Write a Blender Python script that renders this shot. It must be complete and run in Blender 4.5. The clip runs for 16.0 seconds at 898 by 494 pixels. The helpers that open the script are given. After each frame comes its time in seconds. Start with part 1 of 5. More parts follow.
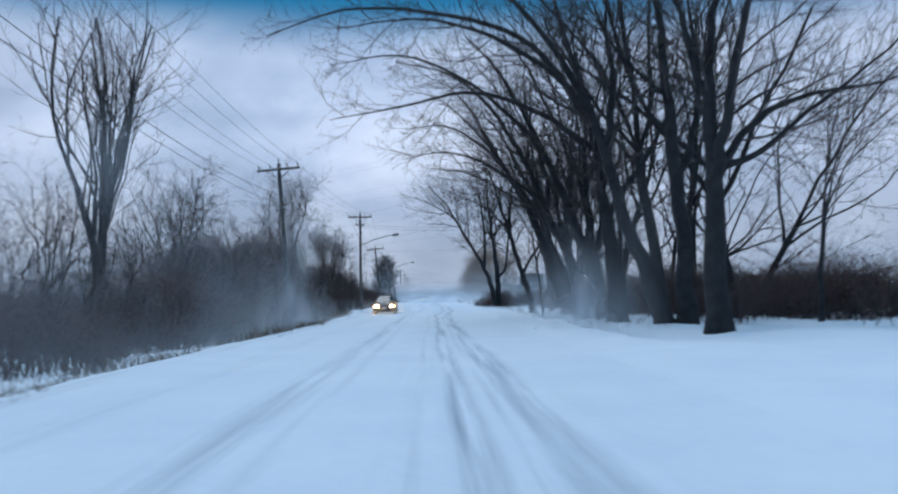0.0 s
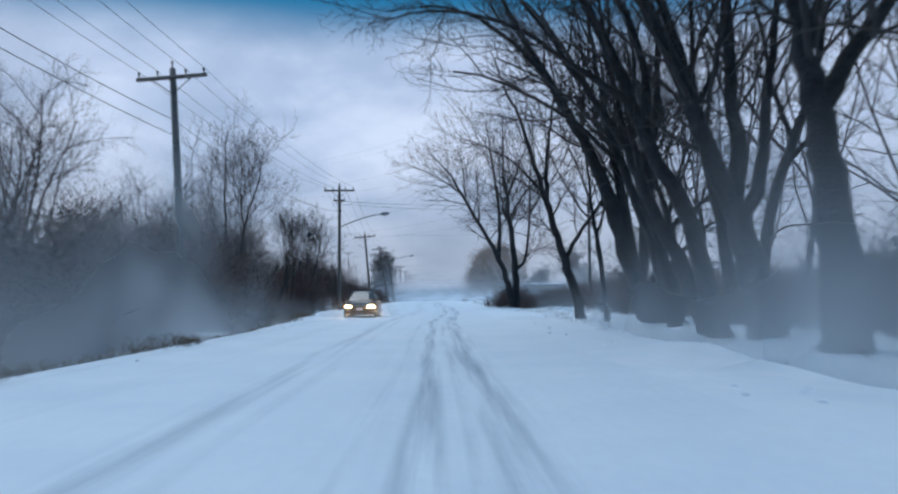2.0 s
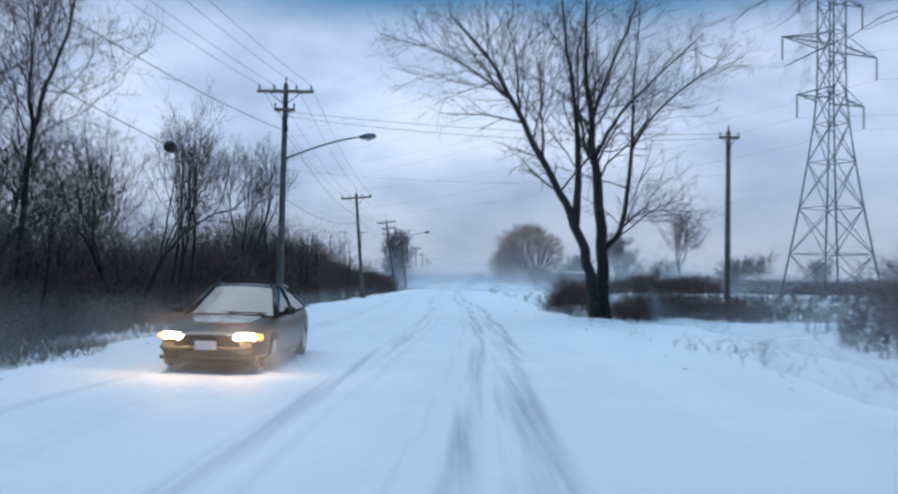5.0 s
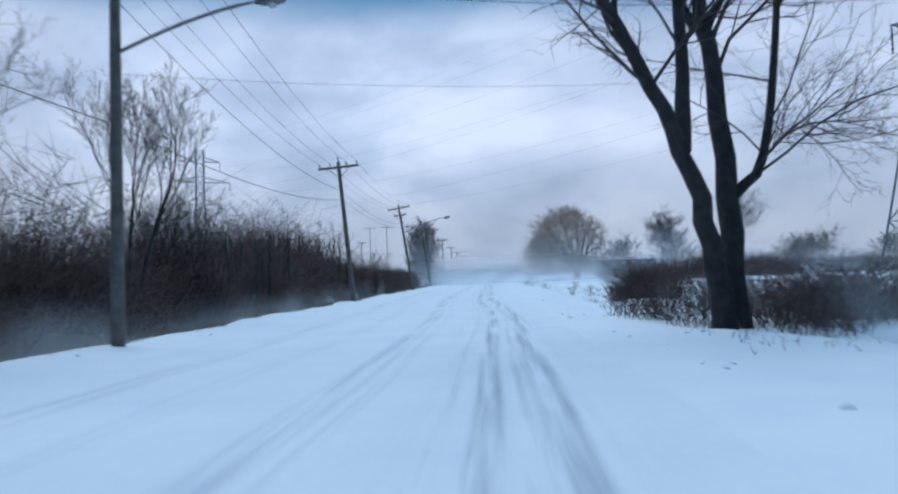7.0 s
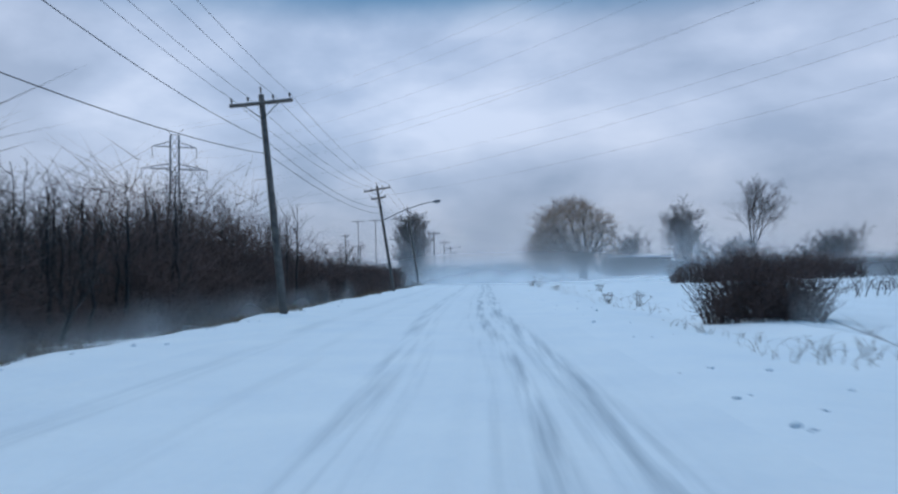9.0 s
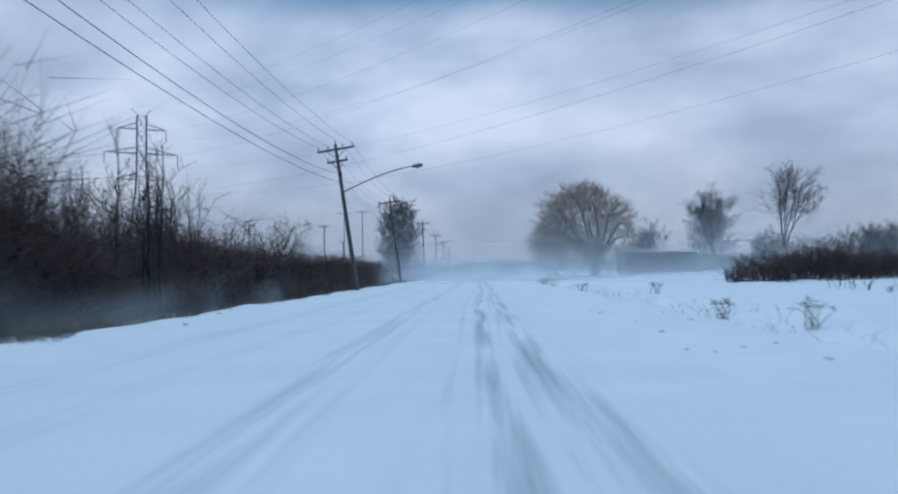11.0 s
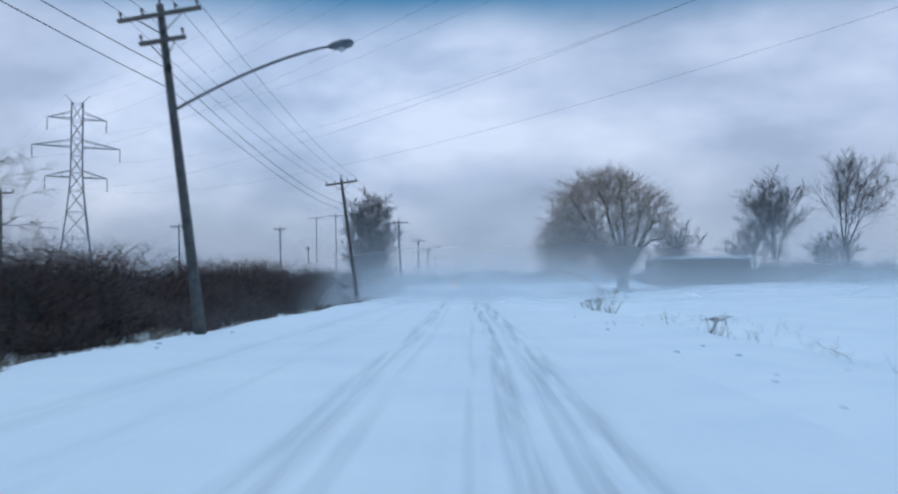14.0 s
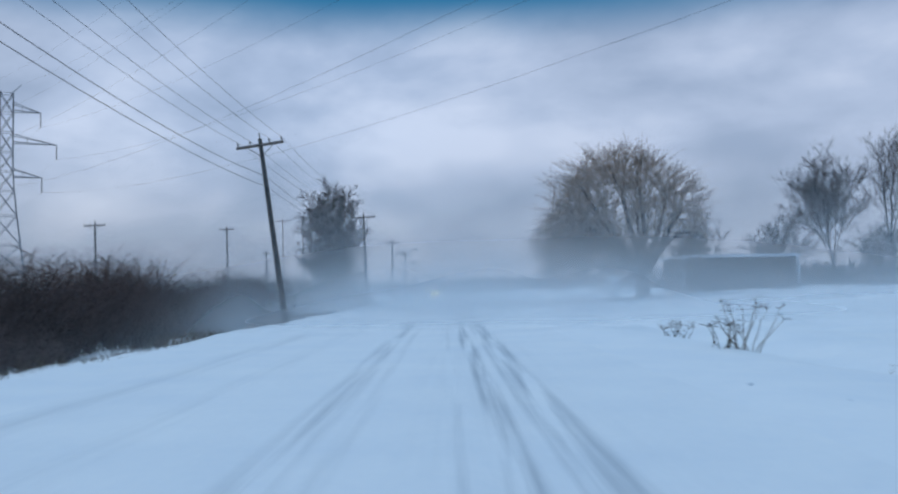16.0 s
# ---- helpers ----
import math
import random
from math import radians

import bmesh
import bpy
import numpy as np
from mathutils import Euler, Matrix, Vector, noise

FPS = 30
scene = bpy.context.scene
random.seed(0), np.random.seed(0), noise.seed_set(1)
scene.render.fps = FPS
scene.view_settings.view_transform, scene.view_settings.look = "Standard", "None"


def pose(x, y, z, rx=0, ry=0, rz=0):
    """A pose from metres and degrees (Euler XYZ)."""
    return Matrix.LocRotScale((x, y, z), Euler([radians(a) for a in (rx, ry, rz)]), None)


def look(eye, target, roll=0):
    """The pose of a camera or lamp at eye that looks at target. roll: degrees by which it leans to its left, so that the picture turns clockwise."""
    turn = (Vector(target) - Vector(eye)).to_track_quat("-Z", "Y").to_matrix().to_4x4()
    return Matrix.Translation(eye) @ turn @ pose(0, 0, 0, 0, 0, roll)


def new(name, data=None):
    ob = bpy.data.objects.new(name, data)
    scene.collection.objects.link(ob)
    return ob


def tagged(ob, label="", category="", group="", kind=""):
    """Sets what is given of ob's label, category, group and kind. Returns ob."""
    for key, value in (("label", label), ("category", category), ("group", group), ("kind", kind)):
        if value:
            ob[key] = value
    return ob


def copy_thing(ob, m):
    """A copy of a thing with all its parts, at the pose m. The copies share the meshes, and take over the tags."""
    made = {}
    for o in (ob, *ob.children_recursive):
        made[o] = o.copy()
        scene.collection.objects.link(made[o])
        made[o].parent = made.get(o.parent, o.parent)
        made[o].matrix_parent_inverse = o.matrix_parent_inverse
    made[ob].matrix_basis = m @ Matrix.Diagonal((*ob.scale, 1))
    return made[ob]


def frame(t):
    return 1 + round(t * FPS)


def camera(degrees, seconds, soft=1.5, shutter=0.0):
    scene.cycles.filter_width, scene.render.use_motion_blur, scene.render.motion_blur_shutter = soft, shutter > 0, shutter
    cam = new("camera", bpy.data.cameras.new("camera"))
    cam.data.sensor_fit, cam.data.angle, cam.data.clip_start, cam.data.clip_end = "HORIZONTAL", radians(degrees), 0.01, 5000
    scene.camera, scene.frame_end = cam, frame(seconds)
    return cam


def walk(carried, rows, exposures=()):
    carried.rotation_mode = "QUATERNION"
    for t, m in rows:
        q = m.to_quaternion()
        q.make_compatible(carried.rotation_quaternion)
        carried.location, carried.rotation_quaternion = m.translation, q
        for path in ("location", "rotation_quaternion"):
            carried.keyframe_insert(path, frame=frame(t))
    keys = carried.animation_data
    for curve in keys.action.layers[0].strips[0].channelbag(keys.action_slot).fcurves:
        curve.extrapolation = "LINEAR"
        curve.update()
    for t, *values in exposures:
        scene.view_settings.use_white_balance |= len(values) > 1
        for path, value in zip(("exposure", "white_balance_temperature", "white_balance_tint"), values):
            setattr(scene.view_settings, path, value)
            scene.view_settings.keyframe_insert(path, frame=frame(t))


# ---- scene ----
cam = camera(58.0, 16.0, soft=2.2, shutter=0.5)
PATH = [
    (0, (0.286, 1.273, 1.161), (0.33, 3.269, 1.285), -1.1),
    (0.5, (0.137, 5.946, 1.016), (0.181, 7.943, 1.124), -2.7),
    (1, (0.304, 10.858, 0.934), (0.342, 12.854, 1.047), -2.2),
    (1.5, (0.447, 15.562, 1.02), (0.471, 17.558, 1.145), -1.0),
    (2, (0.646, 20.112, 1.058), (0.68, 22.108, 1.18), -0.5),
    (2.5, (0.599, 25.163, 1.085), (0.648, 27.159, 1.198), -0.5),
    (3, (0.593, 30.329, 1.143), (0.652, 32.326, 1.248), -0.7),
    (3.5, (0.76, 35.164, 1.167), (0.808, 37.161, 1.274), -1.3),
    (4, (0.785, 39.996, 1.195), (0.833, 41.993, 1.296), -1.4),
    (4.5, (0.869, 44.82, 1.317), (0.892, 46.817, 1.422), -1.2),
    (5, (0.557, 49.977, 1.523), (0.539, 51.975, 1.609), 1.3),
    (5.2, (0.531, 51.827, 1.532), (0.494, 53.827, 1.568), 1.7),
    (7.5, (1.486, 71.414, 1.413), (1.377, 73.41, 1.491), -1.8),
    (8, (1.178, 75.973, 1.543), (1.066, 77.968, 1.62), -1.3),
    (8.5, (0.967, 80.288, 1.593), (0.866, 82.285, 1.657), -0.8),
    (9, (0.841, 84.551, 1.55), (0.753, 86.548, 1.615), -0.7),
    (9.2, (0.742, 86.284, 1.591), (0.659, 88.281, 1.658), -0.9),
    (11.3, (0.543, 108.051, 1.209), (0.469, 110.049, 1.264), 0.0),
    (11.5, (0.523, 110.094, 1.279), (0.448, 112.092, 1.329), 0.2),
    (12, (0.397, 115.037, 1.246), (0.314, 117.034, 1.33), 0.0),
    (12.5, (0.178, 120.549, 1.335), (0.094, 122.546, 1.402), -0.4),
    (13, (0.205, 124.899, 1.345), (0.123, 126.895, 1.43), -0.5),
    (13.5, (0.255, 129.149, 1.284), (0.186, 131.146, 1.368), -0.4),
    (14, (0.077, 134.327, 1.408), (0.03, 136.324, 1.495), -0.4),
    (14.5, (-0.016, 139.79, 1.55), (-0.04, 141.788, 1.644), -0.6),
    (15, (0.042, 144.871, 1.45), (0.032, 146.868, 1.55), -0.7),
    (15.5, (0.151, 149.498, 1.376), (0.147, 151.495, 1.481), -1.2),
    (16, (0.128, 154.06, 1.405), (0.126, 156.057, 1.51), -1.1),
]
walk(cam, [(t, look(eye, target, roll)) for t, eye, target, roll in PATH],
     exposures=[(0.0, 0.02), (1.0, -0.04), (2.5, 0.0), (3.5, 0.1), (5.0, 0.12), (8.0, 0.1), (8.6, 0.05), (9.1, -0.1), (11.4, -0.1), (12.5, -0.03), (15.5, 0.0), (16.0, -0.18)])

# ---- world, sun ----
world = bpy.data.worlds.new("winter_sky")
scene.world = world
world.use_nodes = True
wt = world.node_tree
wt.nodes.clear()


def wnode(kind, **values):
    n = wt.nodes.new(kind)
    for key, value in values.items():
        n.inputs[key].default_value = value
    return n


w_out = wnode("ShaderNodeOutputWorld")
w_bg = wnode("ShaderNodeBackground", Strength=1.0)
w_sky = wnode("ShaderNodeTexSky")
w_sky.sky_type, w_sky.sun_disc, w_sky.sun_elevation, w_sky.sun_rotation = "NISHITA", False, radians(25), radians(319)
w_skyc = wt.nodes.new("ShaderNodeVectorMath")
w_skyc.operation = "SCALE"
w_skyc.inputs["Scale"].default_value = 0.07
wt.links.new(w_sky.outputs[0], w_skyc.inputs[0])
w_geo = wt.nodes.new("ShaderNodeTexCoord")
w_sep = wt.nodes.new("ShaderNodeSeparateXYZ")
wt.links.new(w_geo.outputs["Generated"], w_sep.inputs[0])
# cloud layer, stretched sideways
w_map = wt.nodes.new("ShaderNodeMapping")
w_map.inputs["Scale"].default_value = (3.0, 3.0, 6.2)
w_map.inputs["Location"].default_value = (3.1, 0.7, 1.3)
wt.links.new(w_geo.outputs["Generated"], w_map.inputs[0])
w_noise = wnode("ShaderNodeTexNoise", Scale=1.15, Detail=6.0, Roughness=0.50, Distortion=0.12)
wt.links.new(w_map.outputs[0], w_noise.inputs["Vector"])
w_ramp = wt.nodes.new("ShaderNodeValToRGB")
w_ramp.color_ramp.elements[0].position, w_ramp.color_ramp.elements[0].color = 0.37, (0.27, 0.38, 0.58, 1)
w_ramp.color_ramp.elements[1].position, w_ramp.color_ramp.elements[1].color = 0.63, (0.62, 0.73, 0.95, 1)
w_mid = w_ramp.color_ramp.elements.new(0.50)
w_mid.color = (0.41, 0.53, 0.755, 1)
wt.links.new(w_noise.outputs["Fac"], w_ramp.inputs[0])
# blue band put into the upper sky, standing in for the windscreen's tint strip
w_tint_strip = wt.nodes.new("ShaderNodeMapRange")
w_tint_strip.interpolation_type = "SMOOTHSTEP"
w_tint_strip.inputs["From Min"].default_value, w_tint_strip.inputs["From Max"].default_value = 0.280, 0.350
wt.links.new(w_sep.outputs["Z"], w_tint_strip.inputs["Value"])
w_blue = wt.nodes.new("ShaderNodeMix")
w_blue.data_type = "RGBA"
w_blue.inputs["B"].default_value = (0.022, 0.19, 0.40, 1)
wt.links.new(w_tint_strip.outputs[0], w_blue.inputs["Factor"])
w_add = wt.nodes.new("ShaderNodeVectorMath")
w_add.operation = "MULTIPLY_ADD"
w_add.inputs[1].default_value = (0.10, 0.10, 0.10)
wt.links.new(w_skyc.outputs[0], w_add.inputs[0])
# paler, warmer cloud where the light breaks through ahead
w_dot = wt.nodes.new("ShaderNodeVectorMath")
w_dot.operation = "DOT_PRODUCT"
w_dot.inputs[1].default_value = (0.32, 0.93, 0.17)
wt.links.new(w_geo.outputs["Generated"], w_dot.inputs[0])
w_near = wt.nodes.new("ShaderNodeMapRange")
w_near.interpolation_type = "SMOOTHSTEP"
w_near.inputs["From Min"].default_value, w_near.inputs["From Max"].default_value, w_near.inputs["To Max"].default_value = 0.90, 1.0, 0.6
wt.links.new(w_dot.outputs["Value"], w_near.inputs["Value"])
w_puff = wt.nodes.new("ShaderNodeMath")
w_puff.operation = "MULTIPLY"
w_puff.use_clamp = True
wt.links.new(w_near.outputs[0], w_puff.inputs[0])
wt.links.new(w_noise.outputs["Fac"], w_puff.inputs[1])
w_warm = wt.nodes.new("ShaderNodeMix")
w_warm.data_type = "RGBA"
w_warm.inputs["B"].default_value = (0.66, 0.73, 0.90, 1)
wt.links.new(w_puff.outputs[0], w_warm.inputs["Factor"])
wt.links.new(w_ramp.outputs[0], w_warm.inputs["A"])
wt.links.new(w_warm.outputs["Result"], w_add.inputs[2])
wt.links.new(w_add.outputs[0], w_blue.inputs["A"])
# duller toward the horizon
w_low = wt.nodes.new("ShaderNodeMapRange")
w_low.interpolation_type = "SMOOTHSTEP"
w_low.inputs["From Min"].default_value, w_low.inputs["From Max"].default_value, w_low.inputs["To Min"].default_value = -0.02, 0.20, 0.64
wt.links.new(w_sep.outputs["Z"], w_low.inputs["Value"])
w_dull = wt.nodes.new("ShaderNodeVectorMath")
w_dull.operation = "SCALE"
wt.links.new(w_blue.outputs["Result"], w_dull.inputs[0])
wt.links.new(w_low.outputs[0], w_dull.inputs["Scale"])
wt.links.new(w_dull.outputs[0], w_bg.inputs["Color"])
wt.links.new(w_bg.outputs[0], w_out.inputs[0])

sun = new("sun", bpy.data.lights.new("sun", "SUN"))
sun.data.energy, sun.data.angle, sun.data.color = 1.75, radians(50), (0.80, 0.90, 1.0)
sun.matrix_world = look((0, 0, 50), (14, -16, 0))

# ---- materials ----


def material(name, colour, rough=0.8, metal=0.0, vary=0.25, scale=6.0, bump=0.0, bump_scale=30.0, fine=60.0, colour2=None, island=0.0, emit=None, spec=0.4):
    """Principled surface with two scales of variation and relief."""
    m = bpy.data.materials.new(name)
    m.use_nodes = True
    nt = m.node_tree
    p = nt.nodes["Principled BSDF"]
    p.inputs["Roughness"].default_value, p.inputs["Metallic"].default_value = rough, metal
    p.inputs["Specular IOR Level"].default_value = spec
    tc = nt.nodes.new("ShaderNodeTexCoord")
    n1, n2 = nt.nodes.new("ShaderNodeTexNoise"), nt.nodes.new("ShaderNodeTexNoise")
    n1.inputs["Scale"].default_value, n1.inputs["Detail"].default_value = scale, 5
    n2.inputs["Scale"].default_value, n2.inputs["Detail"].default_value = fine, 3
    for n in (n1, n2):
        nt.links.new(tc.outputs["Object"], n.inputs["Vector"])
    add = nt.nodes.new("ShaderNodeMath")
    add.operation = "MULTIPLY_ADD"
    add.inputs[1].default_value = 0.4
    nt.links.new(n2.outputs["Fac"], add.inputs[0])
    nt.links.new(n1.outputs["Fac"], add.inputs[2])
    fac = add.outputs[0]
    if island:
        g = nt.nodes.new("ShaderNodeNewGeometry")
        a2 = nt.nodes.new("ShaderNodeMath")
        a2.operation = "MULTIPLY_ADD"
        a2.inputs[1].default_value = island
        nt.links.new(g.outputs["Random Per Island"], a2.inputs[0])
        nt.links.new(fac, a2.inputs[2])
        fac = a2.outputs[0]
    ramp = nt.nodes.new("ShaderNodeValToRGB")
    c2 = colour2 or [min(1, c * (1 + vary)) for c in colour]
    c1 = colour if colour2 else [c * (1 - vary) for c in colour]
    ramp.color_ramp.elements[0].position, ramp.color_ramp.elements[0].color = 0.45, (*c1, 1)
    ramp.color_ramp.elements[1].position, ramp.color_ramp.elements[1].color = 0.95 + island * 0.8 if island else 0.95, (*c2, 1)
    if island:
        ramp.color_ramp.elements[1].position = 1.0
    nt.links.new(fac, ramp.inputs[0])
    nt.links.new(ramp.outputs[0], p.inputs["Base Color"])
    if bump:
        n3 = nt.nodes.new("ShaderNodeTexNoise")
        n3.inputs["Scale"].default_value, n3.inputs["Detail"].default_value = bump_scale, 4
        nt.links.new(tc.outputs["Object"], n3.inputs["Vector"])
        b = nt.nodes.new("ShaderNodeBump")
        b.inputs["Strength"].default_value, b.inputs["Distance"].default_value = bump, 0.05
        nt.links.new(n3.outputs["Fac"], b.inputs["Height"])
        nt.links.new(b.outputs[0], p.inputs["Normal"])
    if emit:
        p.inputs["Emission Color"].default_value = (*emit[0], 1)
        p.inputs["Emission Strength"].default_value = emit[1]
    return m


M_SNOW = material("snow", (0.78, 0.82, 0.88), 0.75, vary=0.0, scale=0.6, bump=0.5, bump_scale=3.0, fine=9, colour2=(0.86, 0.88, 0.91))
M_BARK = material("bark", (0.034, 0.031, 0.032), 0.95, vary=0.45, scale=3, bump=0.9, bump_scale=14, fine=30)
M_TWIG = material("twig_bark", (0.050, 0.043, 0.043), 0.95, vary=0.35, scale=2, fine=20, island=0.4)
M_SCRUB = material("scrub_stem", (0.064, 0.043, 0.041), 0.95, vary=0.5, scale=0.5, fine=8, island=0.6)
M_BARK_PALE = material("willow_bark", (0.085, 0.075, 0.068), 0.95, vary=0.4, scale=2, bump=0.8, bump_scale=8, fine=20)
M_WILLOW = material("willow_twig", (0.33, 0.24, 0.19), 0.95, vary=0.35, scale=1, fine=8, island=0.5)
M_GRASS = material("dry_grass", (0.10, 0.075, 0.055), 0.95, vary=0.4, scale=0.8, fine=6, island=0.7)
M_POLE = material("weathered_pole", (0.14, 0.125, 0.115), 0.9, vary=0.35, scale=4, bump=0.6, bump_scale=20, fine=45)
M_STEEL = material("galvanised_steel", (0.20, 0.21, 0.23), 0.6, 0.7, vary=0.25, scale=3, fine=30)
M_WIRE = material("wire", (0.03, 0.03, 0.035), 0.7, vary=0.2)
M_CERAMIC = material("insulator_ceramic", (0.10, 0.09, 0.09), 0.3, vary=0.2)
M_DARKMETAL = material("dark_metal", (0.05, 0.05, 0.055), 0.5, 0.6)
M_LENS = material("lamp_lens", (0.55, 0.58, 0.60), 0.2)
M_PAINT = material("car_paint", (0.034, 0.031, 0.026), 0.32, 0.3, vary=0.3, scale=5, fine=70, spec=0.6)
M_SALT = material("road_salt_paint", (0.10, 0.095, 0.085), 0.6, vary=0.5, scale=5, fine=40)
M_FROST = material("hood_frost", (0.16, 0.17, 0.18), 0.8, vary=0.0, scale=4, fine=25, colour2=(0.62, 0.66, 0.72))
M_GLASS = material("car_glass", (0.02, 0.022, 0.026), 0.12, vary=0.1, spec=0.7)
M_RUBBER = material("tyre_rubber", (0.025, 0.025, 0.027), 0.85, bump=0.3)
M_RIM = material("alloy_rim", (0.35, 0.35, 0.36), 0.4, 0.8)
M_PLASTIC = material("black_plastic", (0.025, 0.025, 0.028), 0.6)
M_HEAD = material("headlight_glow", (0.9, 0.8, 0.6), 0.3, vary=0.0, emit=((1.0, 0.60, 0.24), 120.0))
M_FOG = material("indicator_amber", (0.6, 0.25, 0.05), 0.4, emit=((1.0, 0.40, 0.08), 3.0))
M_WALL = material("shed_boards", (0.105, 0.088, 0.080), 0.85, vary=0.25, scale=1.5, fine=12, bump=0.2)
M_TRIM = material("white_paint", (0.70, 0.71, 0.72), 0.7, vary=0.1)
M_FARWOOD = material("far_twigs", (0.10, 0.10, 0.11), 0.95, vary=0.3, scale=0.1, fine=1, island=0.4)


SWAY, SWAY_BY = ((52.0, 80.0), (122.0, 92.0)), 0.85  # where the wheel tracks bend aside, and how far


def road_material():
    """Packed snow with bared, greyer wheel tracks along the lanes."""
    m = material("packed_snow", (0.76, 0.80, 0.86), 0.7, vary=0.0, scale=0.5, bump=0.5, bump_scale=4, fine=7, colour2=(0.85, 0.87, 0.90))
    nt = m.node_tree
    p = nt.nodes["Principled BSDF"]
    snow = p.inputs["Base Color"].links[0].from_socket
    tc = nt.nodes.new("ShaderNodeTexCoord")
    sep = nt.nodes.new("ShaderNodeSeparateXYZ")
    nt.links.new(tc.outputs["Object"], sep.inputs[0])
    mp = nt.nodes.new("ShaderNodeMapping")
    mp.inputs["Scale"].default_value = (0.25, 0.035, 1)
    nt.links.new(tc.outputs["Object"], mp.inputs[0])
    wob = nt.nodes.new("ShaderNodeTexNoise")
    wob.inputs["Scale"].default_value = 1.0
    nt.links.new(mp.outputs[0], wob.inputs["Vector"])
    xs = nt.nodes.new("ShaderNodeMath")
    xs.operation = "MULTIPLY_ADD"
    xs.inputs[1].default_value = 0.7
    nt.links.new(wob.outputs["Fac"], xs.inputs[0])
    sway = None
    for y0, y1 in SWAY:
        r = nt.nodes.new("ShaderNodeMapRange")
        r.interpolation_type = "SMOOTHSTEP"
        r.inputs["From Min"].default_value, r.inputs["From Max"].default_value = y0, y1
        nt.links.new(sep.outputs["Y"], r.inputs["Value"])
        if sway is None:
            sway = r.outputs[0]
        else:
            m0 = nt.nodes.new("ShaderNodeMath")
            m0.operation = "MULTIPLY"
            nt.links.new(sway, m0.inputs[0])
            nt.links.new(r.outputs[0], m0.inputs[1])
            sway = m0.outputs[0]
    shift = nt.nodes.new("ShaderNodeMath")
    shift.operation = "MULTIPLY_ADD"
    shift.inputs[1].default_value = -SWAY_BY
    nt.links.new(sway, shift.inputs[0])
    nt.links.new(sep.outputs["X"], shift.inputs[2])
    nt.links.new(shift.outputs[0], xs.inputs[2])
    total = None
    for centre, width, weight in ((0.55, 0.24, 1.0), (1.25, 0.36, 0.9), (0.92, 0.10, 0.5), (0.75, 1.6, 0.12), (-1.5, 0.34, 0.62), (-1.0, 0.16, 0.25), (-3.2, 0.40, 0.15), (-4.7, 0.45, 0.30), (0.08, 0.10, 0.35)):
        d = nt.nodes.new("ShaderNodeMath")
        d.operation = "SUBTRACT"
        d.inputs[1].default_value = centre + 0.35
        nt.links.new(xs.outputs[0], d.inputs[0])
        a = nt.nodes.new("ShaderNodeMath")
        a.operation = "ABSOLUTE"
        nt.links.new(d.outputs[0], a.inputs[0])
        r = nt.nodes.new("ShaderNodeMapRange")
        r.interpolation_type = "SMOOTHSTEP"
        r.inputs["From Min"].default_value, r.inputs["From Max"].default_value = width, width * 0.3
        r.inputs["To Min"].default_value, r.inputs["To Max"].default_value = 0.0, weight
        nt.links.new(a.outputs[0], r.inputs["Value"])
        if total is None:
            total = r.outputs[0]
        else:
            mx = nt.nodes.new("ShaderNodeMath")
            mx.operation = "MAXIMUM"
            nt.links.new(total, mx.inputs[0])
            nt.links.new(r.outputs[0], mx.inputs[1])
            total = mx.outputs[0]
    # tracks break up along the way
    mp2 = nt.nodes.new("ShaderNodeMapping")
    mp2.inputs["Scale"].default_value = (4.5, 0.16, 1)
    nt.links.new(tc.outputs["Object"], mp2.inputs[0])
    br = nt.nodes.new("ShaderNodeTexNoise")
    br.inputs["Scale"].default_value, br.inputs["Detail"].default_value = 1.0, 6
    nt.links.new(mp2.outputs[0], br.inputs["Vector"])
    rb = nt.nodes.new("ShaderNodeMapRange")
    rb.inputs["From Min"].default_value, rb.inputs["From Max"].default_value = 0.38, 0.72
    nt.links.new(br.outputs["Fac"], rb.inputs["Value"])
    mul = nt.nodes.new("ShaderNodeMath")
    mul.operation = "MULTIPLY"
    nt.links.new(total, mul.inputs[0])
    nt.links.new(rb.outputs[0], mul.inputs[1])
    mix = nt.nodes.new("ShaderNodeMix")
    mix.data_type = "RGBA"
    mix.inputs["B"].default_value = (0.35, 0.40, 0.46, 1)
    nt.links.new(mul.outputs[0], mix.inputs["Factor"])
    nt.links.new(snow, mix.inputs["A"])
    nt.links.new(mix.outputs["Result"], p.inputs["Base Color"])
    return m


M_ROAD = road_material()

# ---- mesh helpers ----


